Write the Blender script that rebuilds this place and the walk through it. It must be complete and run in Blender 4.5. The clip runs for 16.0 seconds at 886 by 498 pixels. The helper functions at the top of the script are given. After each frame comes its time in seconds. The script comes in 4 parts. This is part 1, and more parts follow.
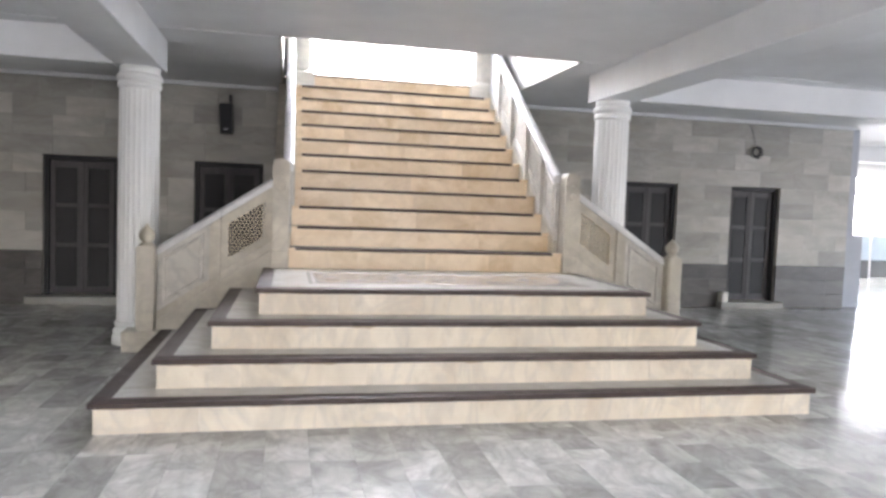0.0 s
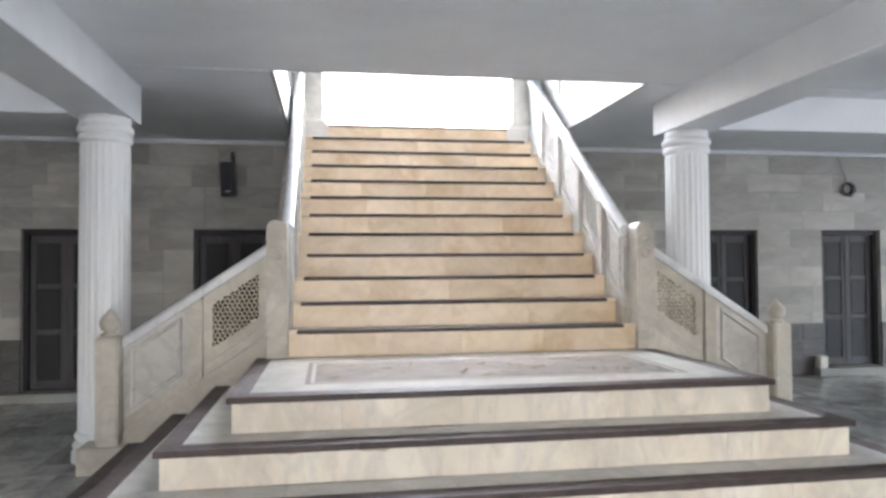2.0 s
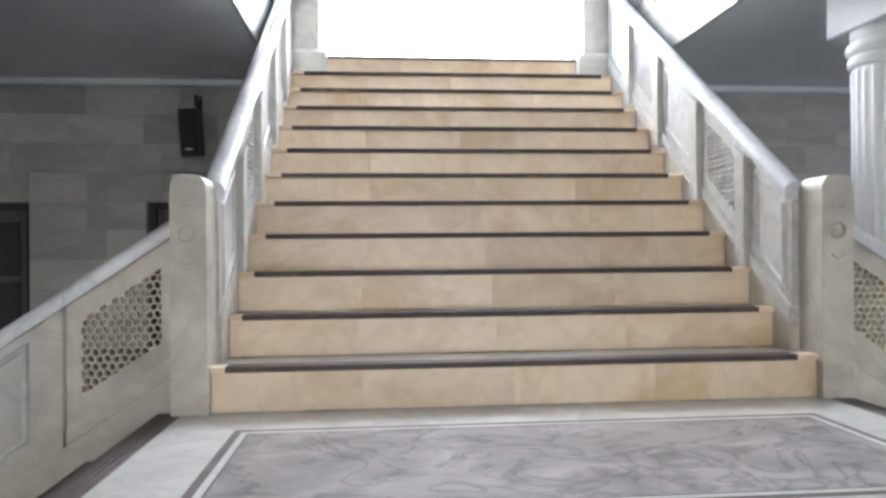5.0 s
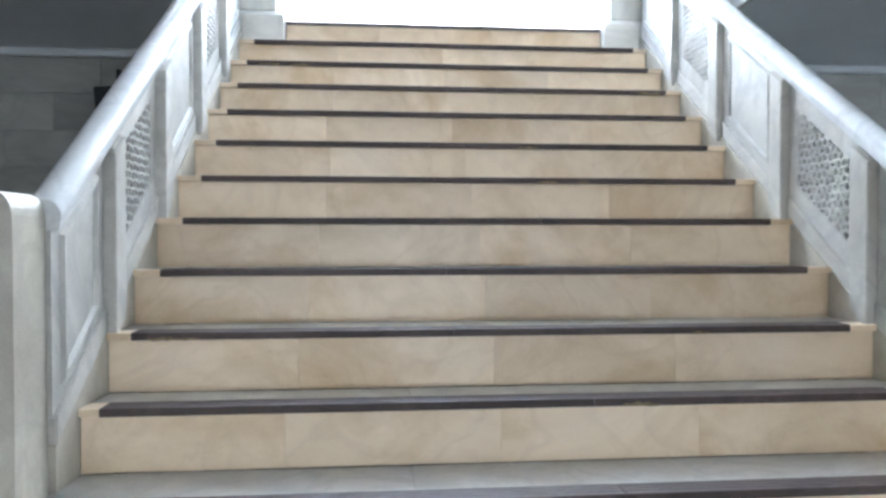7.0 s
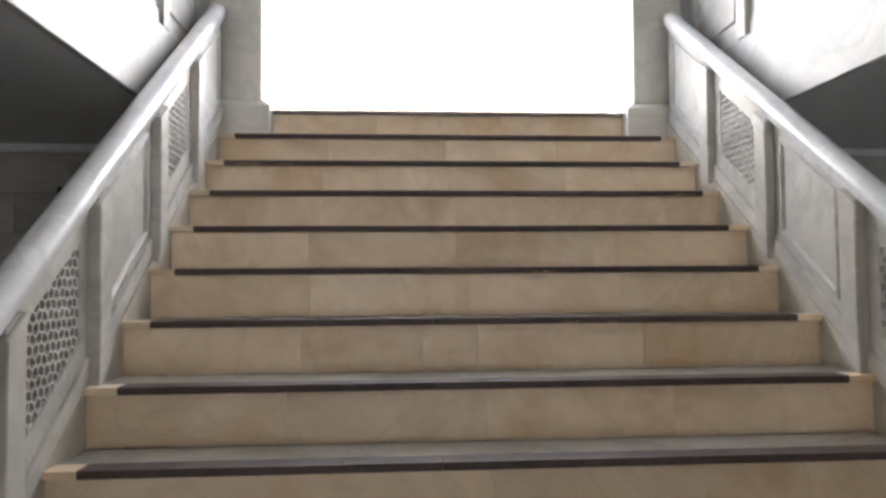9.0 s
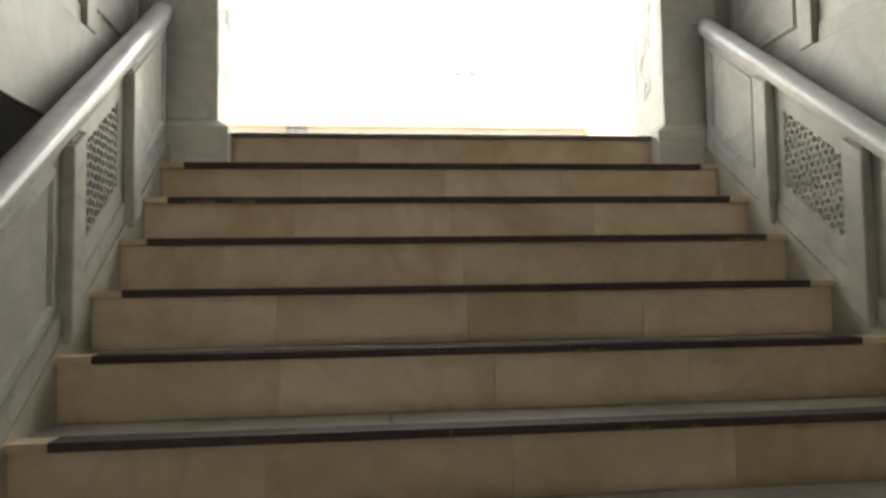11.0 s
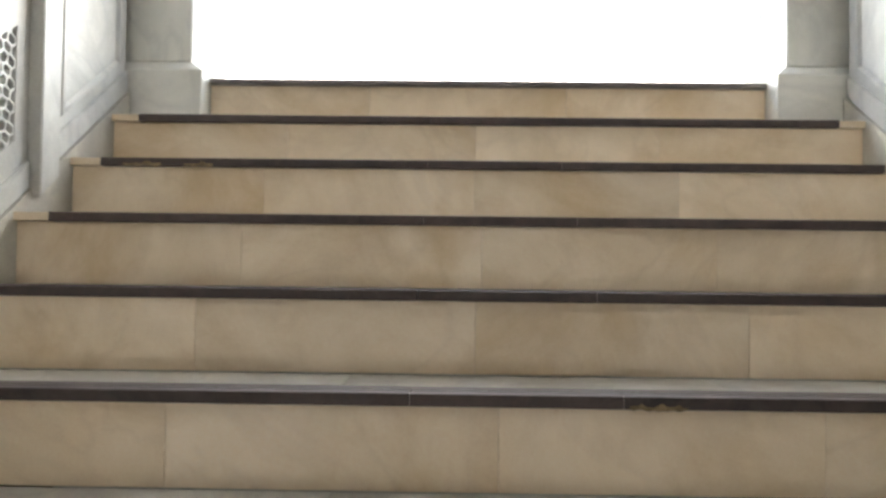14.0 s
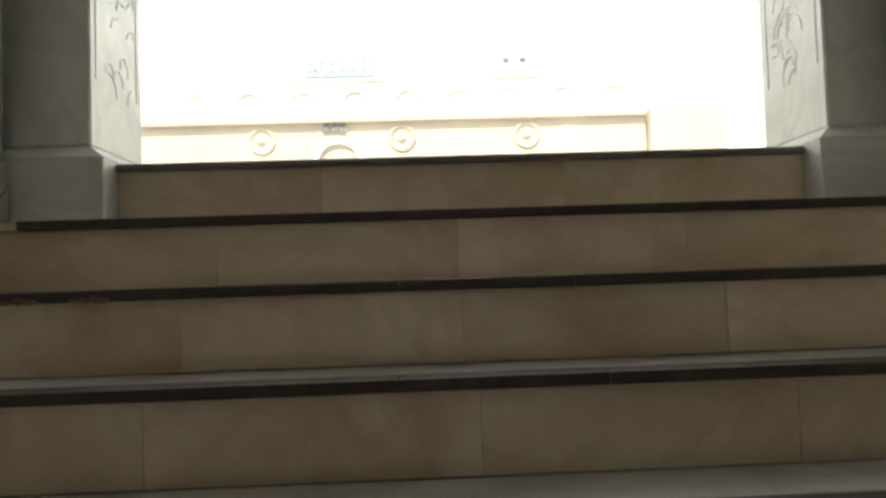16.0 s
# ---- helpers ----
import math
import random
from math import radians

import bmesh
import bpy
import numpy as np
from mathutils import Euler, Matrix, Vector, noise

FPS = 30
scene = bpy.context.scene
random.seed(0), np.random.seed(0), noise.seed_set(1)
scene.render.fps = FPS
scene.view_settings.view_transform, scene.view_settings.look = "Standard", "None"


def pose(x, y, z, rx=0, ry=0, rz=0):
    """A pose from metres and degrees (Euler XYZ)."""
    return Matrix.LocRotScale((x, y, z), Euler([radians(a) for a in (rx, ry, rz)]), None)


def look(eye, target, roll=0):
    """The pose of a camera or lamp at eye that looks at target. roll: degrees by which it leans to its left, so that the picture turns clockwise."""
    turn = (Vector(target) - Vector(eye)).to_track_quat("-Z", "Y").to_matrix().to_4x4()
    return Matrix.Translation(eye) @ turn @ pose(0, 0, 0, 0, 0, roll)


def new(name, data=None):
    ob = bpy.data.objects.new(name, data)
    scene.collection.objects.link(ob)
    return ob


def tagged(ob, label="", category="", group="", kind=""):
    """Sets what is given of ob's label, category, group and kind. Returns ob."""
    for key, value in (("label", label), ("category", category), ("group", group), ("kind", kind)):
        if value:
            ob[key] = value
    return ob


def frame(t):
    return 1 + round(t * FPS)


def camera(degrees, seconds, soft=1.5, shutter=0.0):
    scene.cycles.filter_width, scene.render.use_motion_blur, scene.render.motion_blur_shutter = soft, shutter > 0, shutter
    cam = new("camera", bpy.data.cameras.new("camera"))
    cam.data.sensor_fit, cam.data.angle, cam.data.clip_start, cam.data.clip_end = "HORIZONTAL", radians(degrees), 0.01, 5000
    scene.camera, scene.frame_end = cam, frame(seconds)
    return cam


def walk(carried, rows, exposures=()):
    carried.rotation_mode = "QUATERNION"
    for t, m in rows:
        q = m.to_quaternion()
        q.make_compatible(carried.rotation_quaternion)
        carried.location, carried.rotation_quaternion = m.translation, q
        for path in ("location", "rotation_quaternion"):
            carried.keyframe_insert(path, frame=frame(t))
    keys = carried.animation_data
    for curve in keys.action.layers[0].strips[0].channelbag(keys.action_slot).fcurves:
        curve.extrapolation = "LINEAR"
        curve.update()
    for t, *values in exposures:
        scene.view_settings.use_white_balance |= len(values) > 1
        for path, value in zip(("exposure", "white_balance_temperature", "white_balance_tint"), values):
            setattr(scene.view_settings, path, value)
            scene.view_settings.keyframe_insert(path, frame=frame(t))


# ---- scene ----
cam = camera(63.4, 16.0, soft=2.9)
PATH = [
    (0, (-1.348, 0.498, 1.376), (-0.922, 2.449, 1.259), 2.1),
    (0.5, (-1.201, 0.834, 1.374), (-0.783, 2.786, 1.256), 1.8),
    (1, (-1.188, 1.229, 1.345), (-0.825, 3.191, 1.198), 1.4),
    (1.5, (-1.13, 1.567, 1.408), (-0.709, 3.52, 1.298), 1.1),
    (2, (-1.04, 1.898, 1.411), (-0.725, 3.873, 1.461), -0.4),
    (2.5, (-0.932, 2.223, 1.431), (-0.525, 4.176, 1.57), 0.4),
    (3, (-0.845, 2.56, 1.44), (-0.433, 4.515, 1.527), -0.7),
    (3.5, (-0.774, 2.911, 1.407), (-0.51, 4.893, 1.46), -0.0),
    (4, (-0.738, 3.323, 1.418), (-0.483, 5.307, 1.399), -0.5),
    (6.5, (-0.459, 5.143, 1.517), (-0.422, 7.142, 1.56), -0.1),
    (7, (-0.449, 5.356, 1.643), (-0.27, 7.348, 1.607), -0.0),
    (7.5, (-0.435, 5.529, 1.763), (-0.227, 7.518, 1.807), -0.8),
    (8, (-0.468, 5.637, 1.872), (-0.243, 7.622, 1.957), -0.7),
    (8.5, (-0.397, 5.787, 1.932), (-0.204, 7.773, 2.076), -0.3),
    (9, (-0.339, 5.897, 2.05), (-0.203, 7.89, 2.132), -0.4),
    (9.5, (-0.414, 6.111, 2.102), (-0.272, 8.103, 2.208), -0.3),
    (10, (-0.451, 6.266, 2.246), (-0.224, 8.249, 2.374), -1.0),
    (12.5, (-0.346, 7.039, 2.278), (-0.164, 9.028, 2.385), 0.0),
    (13, (-0.314, 7.058, 2.298), (-0.241, 9.052, 2.431), 0.1),
    (13.5, (-0.244, 7.184, 2.251), (-0.109, 9.179, 2.269), 0.1),
    (14, (-0.12, 7.432, 2.336), (-0.148, 9.431, 2.389), 0.7),
    (14.5, (-0.141, 7.561, 2.42), (-0.123, 9.559, 2.495), 0.7),
    (15, (-0.201, 7.726, 2.513), (-0.053, 9.72, 2.575), -0.5),
    (15.5, (-0.223, 7.821, 2.617), (-0.025, 9.809, 2.727), -2.2),
    (16, (-0.157, 7.957, 2.658), (-0.085, 9.952, 2.751), -1.9),
]
EXPOSURES = [(0.0, 4.15, 6350, 17), (2.5, 4.15, 6050, 14), (4.0, 3.8, 6100, 15), (5.5, 3.9, 5800, 11), (6.5, 3.9, 5550, 8), (7.5, 3.65, 5400, 7), (8.5, 2.95, 6050, 11), (9.0, 2.75, 6500, 14), (9.5, 2.5, 6800, 16), (10.0, 2.25, 7000, 16), (12.4, 0.9, 7900, -7), (13.0, 1.55, 7350, 0), (13.5, 2.15, 6800, 7), (14.0, 2.95, 6600, 8), (14.5, 2.85, 6600, 8), (15.0, 2.35, 6900, 8), (15.5, 1.65, 7100, 6), (16.0, 0.9, 7300, 4)]
walk(cam, [(t, look(eye, target, roll)) for t, eye, target, roll in PATH], EXPOSURES)

# ---- world, sun, daylight at the openings ----
world = bpy.data.worlds.new("sky")
scene.world = world
world.use_nodes = True
wt = world.node_tree
sky = wt.nodes.new("ShaderNodeTexSky")
sky.sky_type, sky.sun_disc = "NISHITA", False
sky.sun_elevation, sky.sun_rotation = radians(58), radians(200)
sky.dust_density = 3.0
wt.links.new(sky.outputs[0], wt.nodes["Background"].inputs[0])
wt.nodes["Background"].inputs[1].default_value = 0.15

sun = new("sun", bpy.data.lights.new("sun", "SUN"))
sun.data.energy, sun.data.angle, sun.data.color = 5.0, radians(0.5), (1.0, 0.95, 0.87)
sun.matrix_world = look((-3.5, -9, 18), (0, 0, 0))


def daylight(name, centre, toward, width, height, watts, colour=(0.9, 0.95, 1.0)):
    """An area lamp that stands in for daylight at one opening."""
    lamp = new(name, bpy.data.lights.new(name, "AREA"))
    lamp.data.shape, lamp.data.size, lamp.data.size_y = "RECTANGLE", width, height
    lamp.data.energy, lamp.data.color = watts, colour
    lamp.matrix_world = look(centre, toward)
    return lamp


daylight("daylight_terrace_door", (0, 11.1, 5.2), (0, 9.0, 5.9), 2.3, 1.1, 21)
daylight("daylight_gate", (0.5, -5.1, 1.0), (0.9, -3.0, 5.0), 2.7, 1.6, 12, (0.97, 0.98, 1.0))
# added fill lamp at an invented, unseen opening; brightens the left side and ceiling
daylight("daylight_side_gate", (-5.6, -5.1, 1.0), (-5.2, -3.0, 5.0), 1.9, 1.6, 9, (0.97, 0.98, 1.0))
daylight("daylight_east", (15.2, 1.5, 1.4), (5, 1.5, 5.5), 8.5, 2.0, 27)
daylight("daylight_passage", (12.9, 15.75, 1.8), (12.9, 10, 1.6), 3.8, 1.3, 9)

# ---- materials ----


def nodes(name, rough=0.5, metal=0.0, spec=0.5):
    m = bpy.data.materials.new(name)
    m.use_nodes = True
    t = m.node_tree
    b = t.nodes["Principled BSDF"]
    b.inputs["Roughness"].default_value = rough
    b.inputs["Metallic"].default_value = metal
    b.inputs["Specular IOR Level"].default_value = spec
    return m, t, b


def math_node(t, op, a, b):
    n = t.nodes.new("ShaderNodeMath")
    n.operation = op
    for k, v in enumerate((a, b)):
        if isinstance(v, (int, float)):
            n.inputs[k].default_value = v
        else:
            t.links.new(v, n.inputs[k])
    return n.outputs[0]


def mix(t, fac, a, b, mode="MIX"):
    n = t.nodes.new("ShaderNodeMix")
    n.data_type, n.blend_type = "RGBA", mode
    for k, v in ((0, fac), (6, a), (7, b)):
        if isinstance(v, (int, float)):
            n.inputs[k].default_value = v
        elif isinstance(v, tuple):
            n.inputs[k].default_value = (*v, 1)
        else:
            t.links.new(v, n.inputs[k])
    return n.outputs[2]


def ramp(t, value, *stops):
    n = t.nodes.new("ShaderNodeValToRGB")
    e = n.color_ramp.elements
    while len(e) < len(stops):
        e.new(0.5)
    for k, (p, c) in enumerate(stops):
        e[k].position = p
        e[k].color = (*c, 1) if isinstance(c, tuple) else (c, c, c, 1)
    t.links.new(value, n.inputs[0])
    return n.outputs[0]


def noise_tex(t, vec, scale, detail=5.0, rough=0.55, distortion=0.0):
    n = t.nodes.new("ShaderNodeTexNoise")
    n.inputs["Scale"].default_value, n.inputs["Detail"].default_value = scale, detail
    n.inputs["Roughness"].default_value, n.inputs["Distortion"].default_value = rough, distortion
    t.links.new(vec, n.inputs["Vector"])
    return n.outputs["Fac"]


def stone(name, light, dark, vein, rough=0.25, scale=2.2, veins=0.5, spread=0.1, island=False, bump=0.03, stain=None, stretch=(1, 1, 1), width=0.05, stained=0.5):
    """Polished or honed stone: clouds, veins and fine grain, each slab cut from another place of the block."""
    m, t, b = nodes(name, rough)
    geo = t.nodes.new("ShaderNodeNewGeometry")
    if island:
        rnd = geo.outputs["Random Per Island"]
    else:
        rnd = t.nodes.new("ShaderNodeObjectInfo").outputs["Random"]
    sc = t.nodes.new("ShaderNodeVectorMath")
    sc.operation = "MULTIPLY"
    t.links.new(geo.outputs["Position"], sc.inputs[0])
    sc.inputs[1].default_value = stretch
    add = t.nodes.new("ShaderNodeVectorMath")
    add.operation = "ADD"
    t.links.new(sc.outputs[0], add.inputs[0])
    off = math_node(t, "MULTIPLY", rnd, 61.0)
    t.links.new(off, add.inputs[1])
    vec = add.outputs[0]
    cloud = noise_tex(t, vec, scale, 6, 0.6, 0.9)
    col = ramp(t, cloud, (0.32, dark), (0.66, light))
    v = noise_tex(t, vec, scale * 0.8, 4, 0.5, 2.2)
    band = math_node(t, "ABSOLUTE", math_node(t, "SUBTRACT", v, 0.5), 0.0)
    line = ramp(t, band, (0.0, 1.0), (width, 0.0))
    col = mix(t, math_node(t, "MULTIPLY", line, veins), col, vein)
    grain = noise_tex(t, vec, 130, 3, 0.6)
    col = mix(t, 0.05, col, ramp(t, grain, (0.35, 0.0), (0.65, 1.0)), "OVERLAY")
    if stain:
        spots = ramp(t, noise_tex(t, vec, 1.6, 7, 0.65, 0.4), (0.5, 0.0), (0.72, 1.0))
        col = mix(t, math_node(t, "MULTIPLY", spots, stained), col, stain)
    tone = math_node(t, "ADD", 1.0 - spread, math_node(t, "MULTIPLY", math_node(t, "FRACT", math_node(t, "MULTIPLY", rnd, 7.31), 0.0), 2 * spread))
    hsv = t.nodes.new("ShaderNodeHueSaturation")
    t.links.new(col, hsv.inputs["Color"])
    t.links.new(tone, hsv.inputs["Value"])
    t.links.new(hsv.outputs[0], b.inputs["Base Color"])
    rr = noise_tex(t, vec, 9, 5, 0.6)
    rmap = t.nodes.new("ShaderNodeMapRange")
    rmap.inputs[3].default_value, rmap.inputs[4].default_value = rough * 0.7, rough * 1.45
    t.links.new(rr, rmap.inputs[0])
    t.links.new(rmap.outputs[0], b.inputs["Roughness"])
    bp = t.nodes.new("ShaderNodeBump")
    bp.inputs["Strength"].default_value, bp.inputs["Distance"].default_value = bump, 0.01
    t.links.new(noise_tex(t, vec, 45, 6, 0.7), bp.inputs["Height"])
    t.links.new(bp.outputs[0], b.inputs["Normal"])
    return m


def plaster(name, colour, rough=0.6, blotch=0.06, bump=0.08, scale=1.3):
    m, t, b = nodes(name, rough, 0, 0.35)
    geo = t.nodes.new("ShaderNodeNewGeometry")
    pos = geo.outputs["Position"]
    dim = tuple(c * (1 - 2 * blotch) for c in colour)
    col = ramp(t, noise_tex(t, pos, scale, 7, 0.62), (0.3, dim), (0.7, colour))
    t.links.new(mix(t, 0.08, col, ramp(t, noise_tex(t, pos, 60, 4), (0.3, 0.0), (0.7, 1.0)), "OVERLAY"), b.inputs["Base Color"])
    bp = t.nodes.new("ShaderNodeBump")
    bp.inputs["Strength"].default_value, bp.inputs["Distance"].default_value = bump, 0.01
    t.links.new(noise_tex(t, pos, 28, 7, 0.65), bp.inputs["Height"])
    t.links.new(bp.outputs[0], b.inputs["Normal"])
    return m


def wood(name, colour):
    m, t, b = nodes(name, 0.55)
    tc = t.nodes.new("ShaderNodeNewGeometry")
    sc = t.nodes.new("ShaderNodeVectorMath")
    sc.operation = "MULTIPLY"
    sc.inputs[1].default_value = (22, 22, 1.6)
    t.links.new(tc.outputs["Position"], sc.inputs[0])
    g = noise_tex(t, sc.outputs[0], 2.0, 6, 0.6, 0.5)
    t.links.new(ramp(t, g, (0.3, tuple(c * 0.65 for c in colour)), (0.7, colour)), b.inputs["Base Color"])
    bp = t.nodes.new("ShaderNodeBump")
    bp.inputs["Strength"].default_value, bp.inputs["Distance"].default_value = 0.15, 0.004
    t.links.new(g, bp.inputs["Height"])
    t.links.new(bp.outputs[0], b.inputs["Normal"])
    return m


RISER = stone("cream_marble", (0.88, 0.718, 0.53), (0.69, 0.53, 0.345), (0.53, 0.39, 0.26), 0.3, 2.0, 0.18, 0.085, stain=(0.56, 0.37, 0.165), stretch=(1.0, 1, 1.2), width=0.05, bump=0.015, stained=0.8)
PODIUM = stone("pale_cream_marble", (0.845, 0.75, 0.61), (0.68, 0.59, 0.465), (0.46, 0.42, 0.38), 0.28, 2.2, 0.3, 0.05, stain=(0.64, 0.51, 0.37), stretch=(1.4, 1, 0.8), width=0.09, bump=0.015)
TREAD = stone("white_marble", (0.63, 0.61, 0.565), (0.50, 0.48, 0.44), (0.42, 0.41, 0.40), 0.2, 2.4, 0.35, 0.04)
RAIL = stone("rail_marble", (0.74, 0.73, 0.71), (0.60, 0.59, 0.58), (0.42, 0.43, 0.44), 0.13, 2.2, 0.3, 0.03)
PANEL = stone("weathered_marble", (0.62, 0.57, 0.47), (0.43, 0.39, 0.315), (0.36, 0.32, 0.28), 0.4, 2.8, 0.35, 0.03, stain=(0.32, 0.27, 0.20), width=0.1, bump=0.12)
PLAIN = stone("honed_white_marble", (0.62, 0.59, 0.535), (0.46, 0.435, 0.385), (0.33, 0.32, 0.30), 0.4, 2.2, 0.45, 0.03, stain=(0.44, 0.38, 0.30), width=0.09)
JALI = stone("pierced_marble", (0.72, 0.62, 0.46), (0.56, 0.47, 0.34), (0.36, 0.29, 0.22), 0.5, 4, 0.2, 0.02)
# the marble of PLAIN with a lower tone, so the slab edge looks less lit
PLAIN_DIM = stone("honed_marble_dimmed", (0.50, 0.485, 0.45), (0.38, 0.365, 0.34), (0.30, 0.29, 0.27), 0.4, 2.0, 0.4, 0.03, stain=(0.38, 0.33, 0.27), width=0.09)
JAMB = stone("jamb_marble", (0.81, 0.775, 0.70), (0.66, 0.63, 0.555), (0.50, 0.48, 0.44), 0.35, 2.4, 0.35, 0.03, width=0.08)
INLAY = stone("grey_rose_marble", (0.38, 0.35, 0.34), (0.23, 0.212, 0.21), (0.10, 0.09, 0.095), 0.18, 3.0, 0.45, 0.02, stretch=(1, 1.2, 1), width=0.04)
SILL = stone("grey_brown_sill_stone", (0.20, 0.17, 0.15), (0.12, 0.10, 0.09), (0.26, 0.23, 0.21), 0.4, 5, 0.3, 0.05)
GRANITE = stone("dark_granite", (0.072, 0.045, 0.037), (0.040, 0.026, 0.022), (0.115, 0.08, 0.064), 0.52, 7, 0.2, 0.15, bump=0.08)
FLOORM = stone("floor_marble", (0.66, 0.65, 0.615), (0.38, 0.375, 0.352), (0.19, 0.185, 0.175), 0.12, 2.6, 0.24, 0.22, stretch=(1.7, 1.0, 1), width=0.1)
FLOORJ = stone("floor_marble_far", (0.66, 0.65, 0.615), (0.38, 0.375, 0.352), (0.19, 0.185, 0.175), 0.12, 2.6, 0.24, 0.22, island=True, stretch=(1.7, 1.0, 1), width=0.1)
CLAD = stone("wall_marble", (0.47, 0.45, 0.41), (0.33, 0.32, 0.285), (0.28, 0.255, 0.23), 0.45, 1.5, 0.25, 0.2, stain=(0.37, 0.33, 0.27), stretch=(0.8, 1, 2.2))
DADO = stone("dado_stone", (0.115, 0.10, 0.09), (0.06, 0.052, 0.047), (0.06, 0.055, 0.05), 0.4, 2.5, 0.4, 0.15, stretch=(0.8, 1, 2.5))
BED = plaster("cream_mortar", (0.58, 0.46, 0.32), 0.8)
MORTAR = plaster("white_mortar", (0.30, 0.26, 0.22), 0.8)
SCAR = plaster("broken_stone", (0.34, 0.24, 0.13), 0.85, 0.3, 0.4, 30)
GROUT = plaster("joint_mortar", (0.42, 0.40, 0.36), 0.8)
CEILING = plaster("ceiling_paint", (0.84, 0.85, 0.86), 0.55)
WHITE = plaster("white_gloss_paint", (0.84, 0.84, 0.82), 0.38, 0.03, 0.04)
WALLP = plaster("wall_plaster", (0.72, 0.71, 0.68), 0.7)
FACADE = plaster("facade_stone", (0.62, 0.56, 0.45), 0.8, 0.12, 0.1, 0.6)
FACADEW = plaster("white_facade", (0.86, 0.85, 0.82), 0.8, 0.03, 0.05, 0.6)
GROUND = plaster("courtyard_paving", (0.45, 0.42, 0.38), 0.8, 0.1, 0.1, 0.5)
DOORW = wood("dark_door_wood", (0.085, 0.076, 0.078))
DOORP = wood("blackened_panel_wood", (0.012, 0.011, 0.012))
BLACK, _t, _b = nodes("black_plastic", 0.45)
_b.inputs["Base Color"].default_value = (0.02, 0.02, 0.022, 1)
GRILLE = stone("speaker_mesh", (0.04, 0.04, 0.045), (0.02, 0.02, 0.022), (0.03, 0.03, 0.03), 0.6, 90, 0.1, 0.05, bump=0.5)
STEEL, _t, _b = nodes("brushed_steel", 0.28, 1.0)
_b.inputs["Base Color"].default_value = (0.62, 0.63, 0.65, 1)
# emits light itself: stands in for an overbright white sky
SKYGLOW, _t, _b = nodes("glowing_sky_panel", 1.0, 0, 0)
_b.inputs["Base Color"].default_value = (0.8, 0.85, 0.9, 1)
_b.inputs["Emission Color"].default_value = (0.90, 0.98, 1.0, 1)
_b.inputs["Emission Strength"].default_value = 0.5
BLUEP = plaster("pale_blue_paint", (0.50, 0.60, 0.68), 0.5)
BLUET = plaster("blue_tile", (0.30, 0.46, 0.52), 0.3)
OCHRE = plaster("ochre_stone", (0.84, 0.80, 0.70), 0.8, 0.1, 0.1, 2.0)
PALE = plaster("pale_grey_blue_paint", (0.44, 0.46, 0.50), 0.6)
REDB = plaster("red_brown_paint", (0.42, 0.20, 0.15), 0.6)
GREYP = plaster("grey_paint", (0.20, 0.21, 0.22), 0.6)

# ---- helpers ----


def part(name, bm, material, parent=None, label=""):
    me = bpy.data.meshes.new(name)
    bmesh.ops.recalc_face_normals(bm, faces=bm.faces)
    bm.to_mesh(me)
    bm.free()
    me.materials.append(material)
    ob = new(name, me)
    ob.parent = parent
    return tagged(ob, label)


def empty(name, place=(0, 0, 0), label="", category="", group="", kind=""):
    ob = new(name)
    ob.location = place
    ob.empty_display_size = 0.1
    return tagged(ob, label, category, group, kind)


def box(bm, x0, x1, y0, y1, z0, z1, bevel=0.0, seg=1):
    v = bmesh.ops.create_cube(bm, size=1)["verts"]
    for p in v:
        p.co = Vector(((x0 + x1) / 2 + p.co.x * (x1 - x0), (y0 + y1) / 2 + p.co.y * (y1 - y0), (z0 + z1) / 2 + p.co.z * (z1 - z0)))
    if bevel:
        bmesh.ops.bevel(bm, geom=list({e for p in v for e in p.link_edges}), offset=bevel, segments=seg, affect="EDGES")


def block(name, x0, x1, y0, y1, z0, z1, mat, parent=None, bevel=0.004, label=""):
    bm = bmesh.new()
    box(bm, x0, x1, y0, y1, z0, z1, bevel)
    return part(name, bm, mat, parent, label)


_pieces = {}


def piece(name, x0, x1, y0, y1, z0, z1, mat, parent, bevel=0.002):
    """One slab of a larger surface; alike slabs share their mesh."""
    size = (round(x1 - x0, 3), round(y1 - y0, 3), round(z1 - z0, 3))
    key = (size, mat.name, bevel)
    if key not in _pieces:
        bm = bmesh.new()
        box(bm, -size[0] / 2, size[0] / 2, -size[1] / 2, size[1] / 2, -size[2] / 2, size[2] / 2, bevel)
        me = bpy.data.meshes.new(name)
        bm.to_mesh(me)
        bm.free()
        me.materials.append(mat)
        _pieces[key] = me
    ob = new(name, _pieces[key])
    ob.parent = parent
    ob.location = Vector(((x0 + x1) / 2, (y0 + y1) / 2, (z0 + z1) / 2)) - Vector(parent.location)
    return ob


def sweep(bm, profile, rings):
    """A closed profile drawn along rings of points: rings[i] maps a profile point to a place."""
    loops = [[bm.verts.new(f(p)) for p in profile] for f in rings]
    for a, b in zip(loops, loops[1:]):
        for k in range(len(profile)):
            bm.faces.new((a[k], a[k - 1], b[k - 1], b[k]))
    bm.faces.new(loops[0])
    bm.faces.new(list(reversed(loops[-1])))


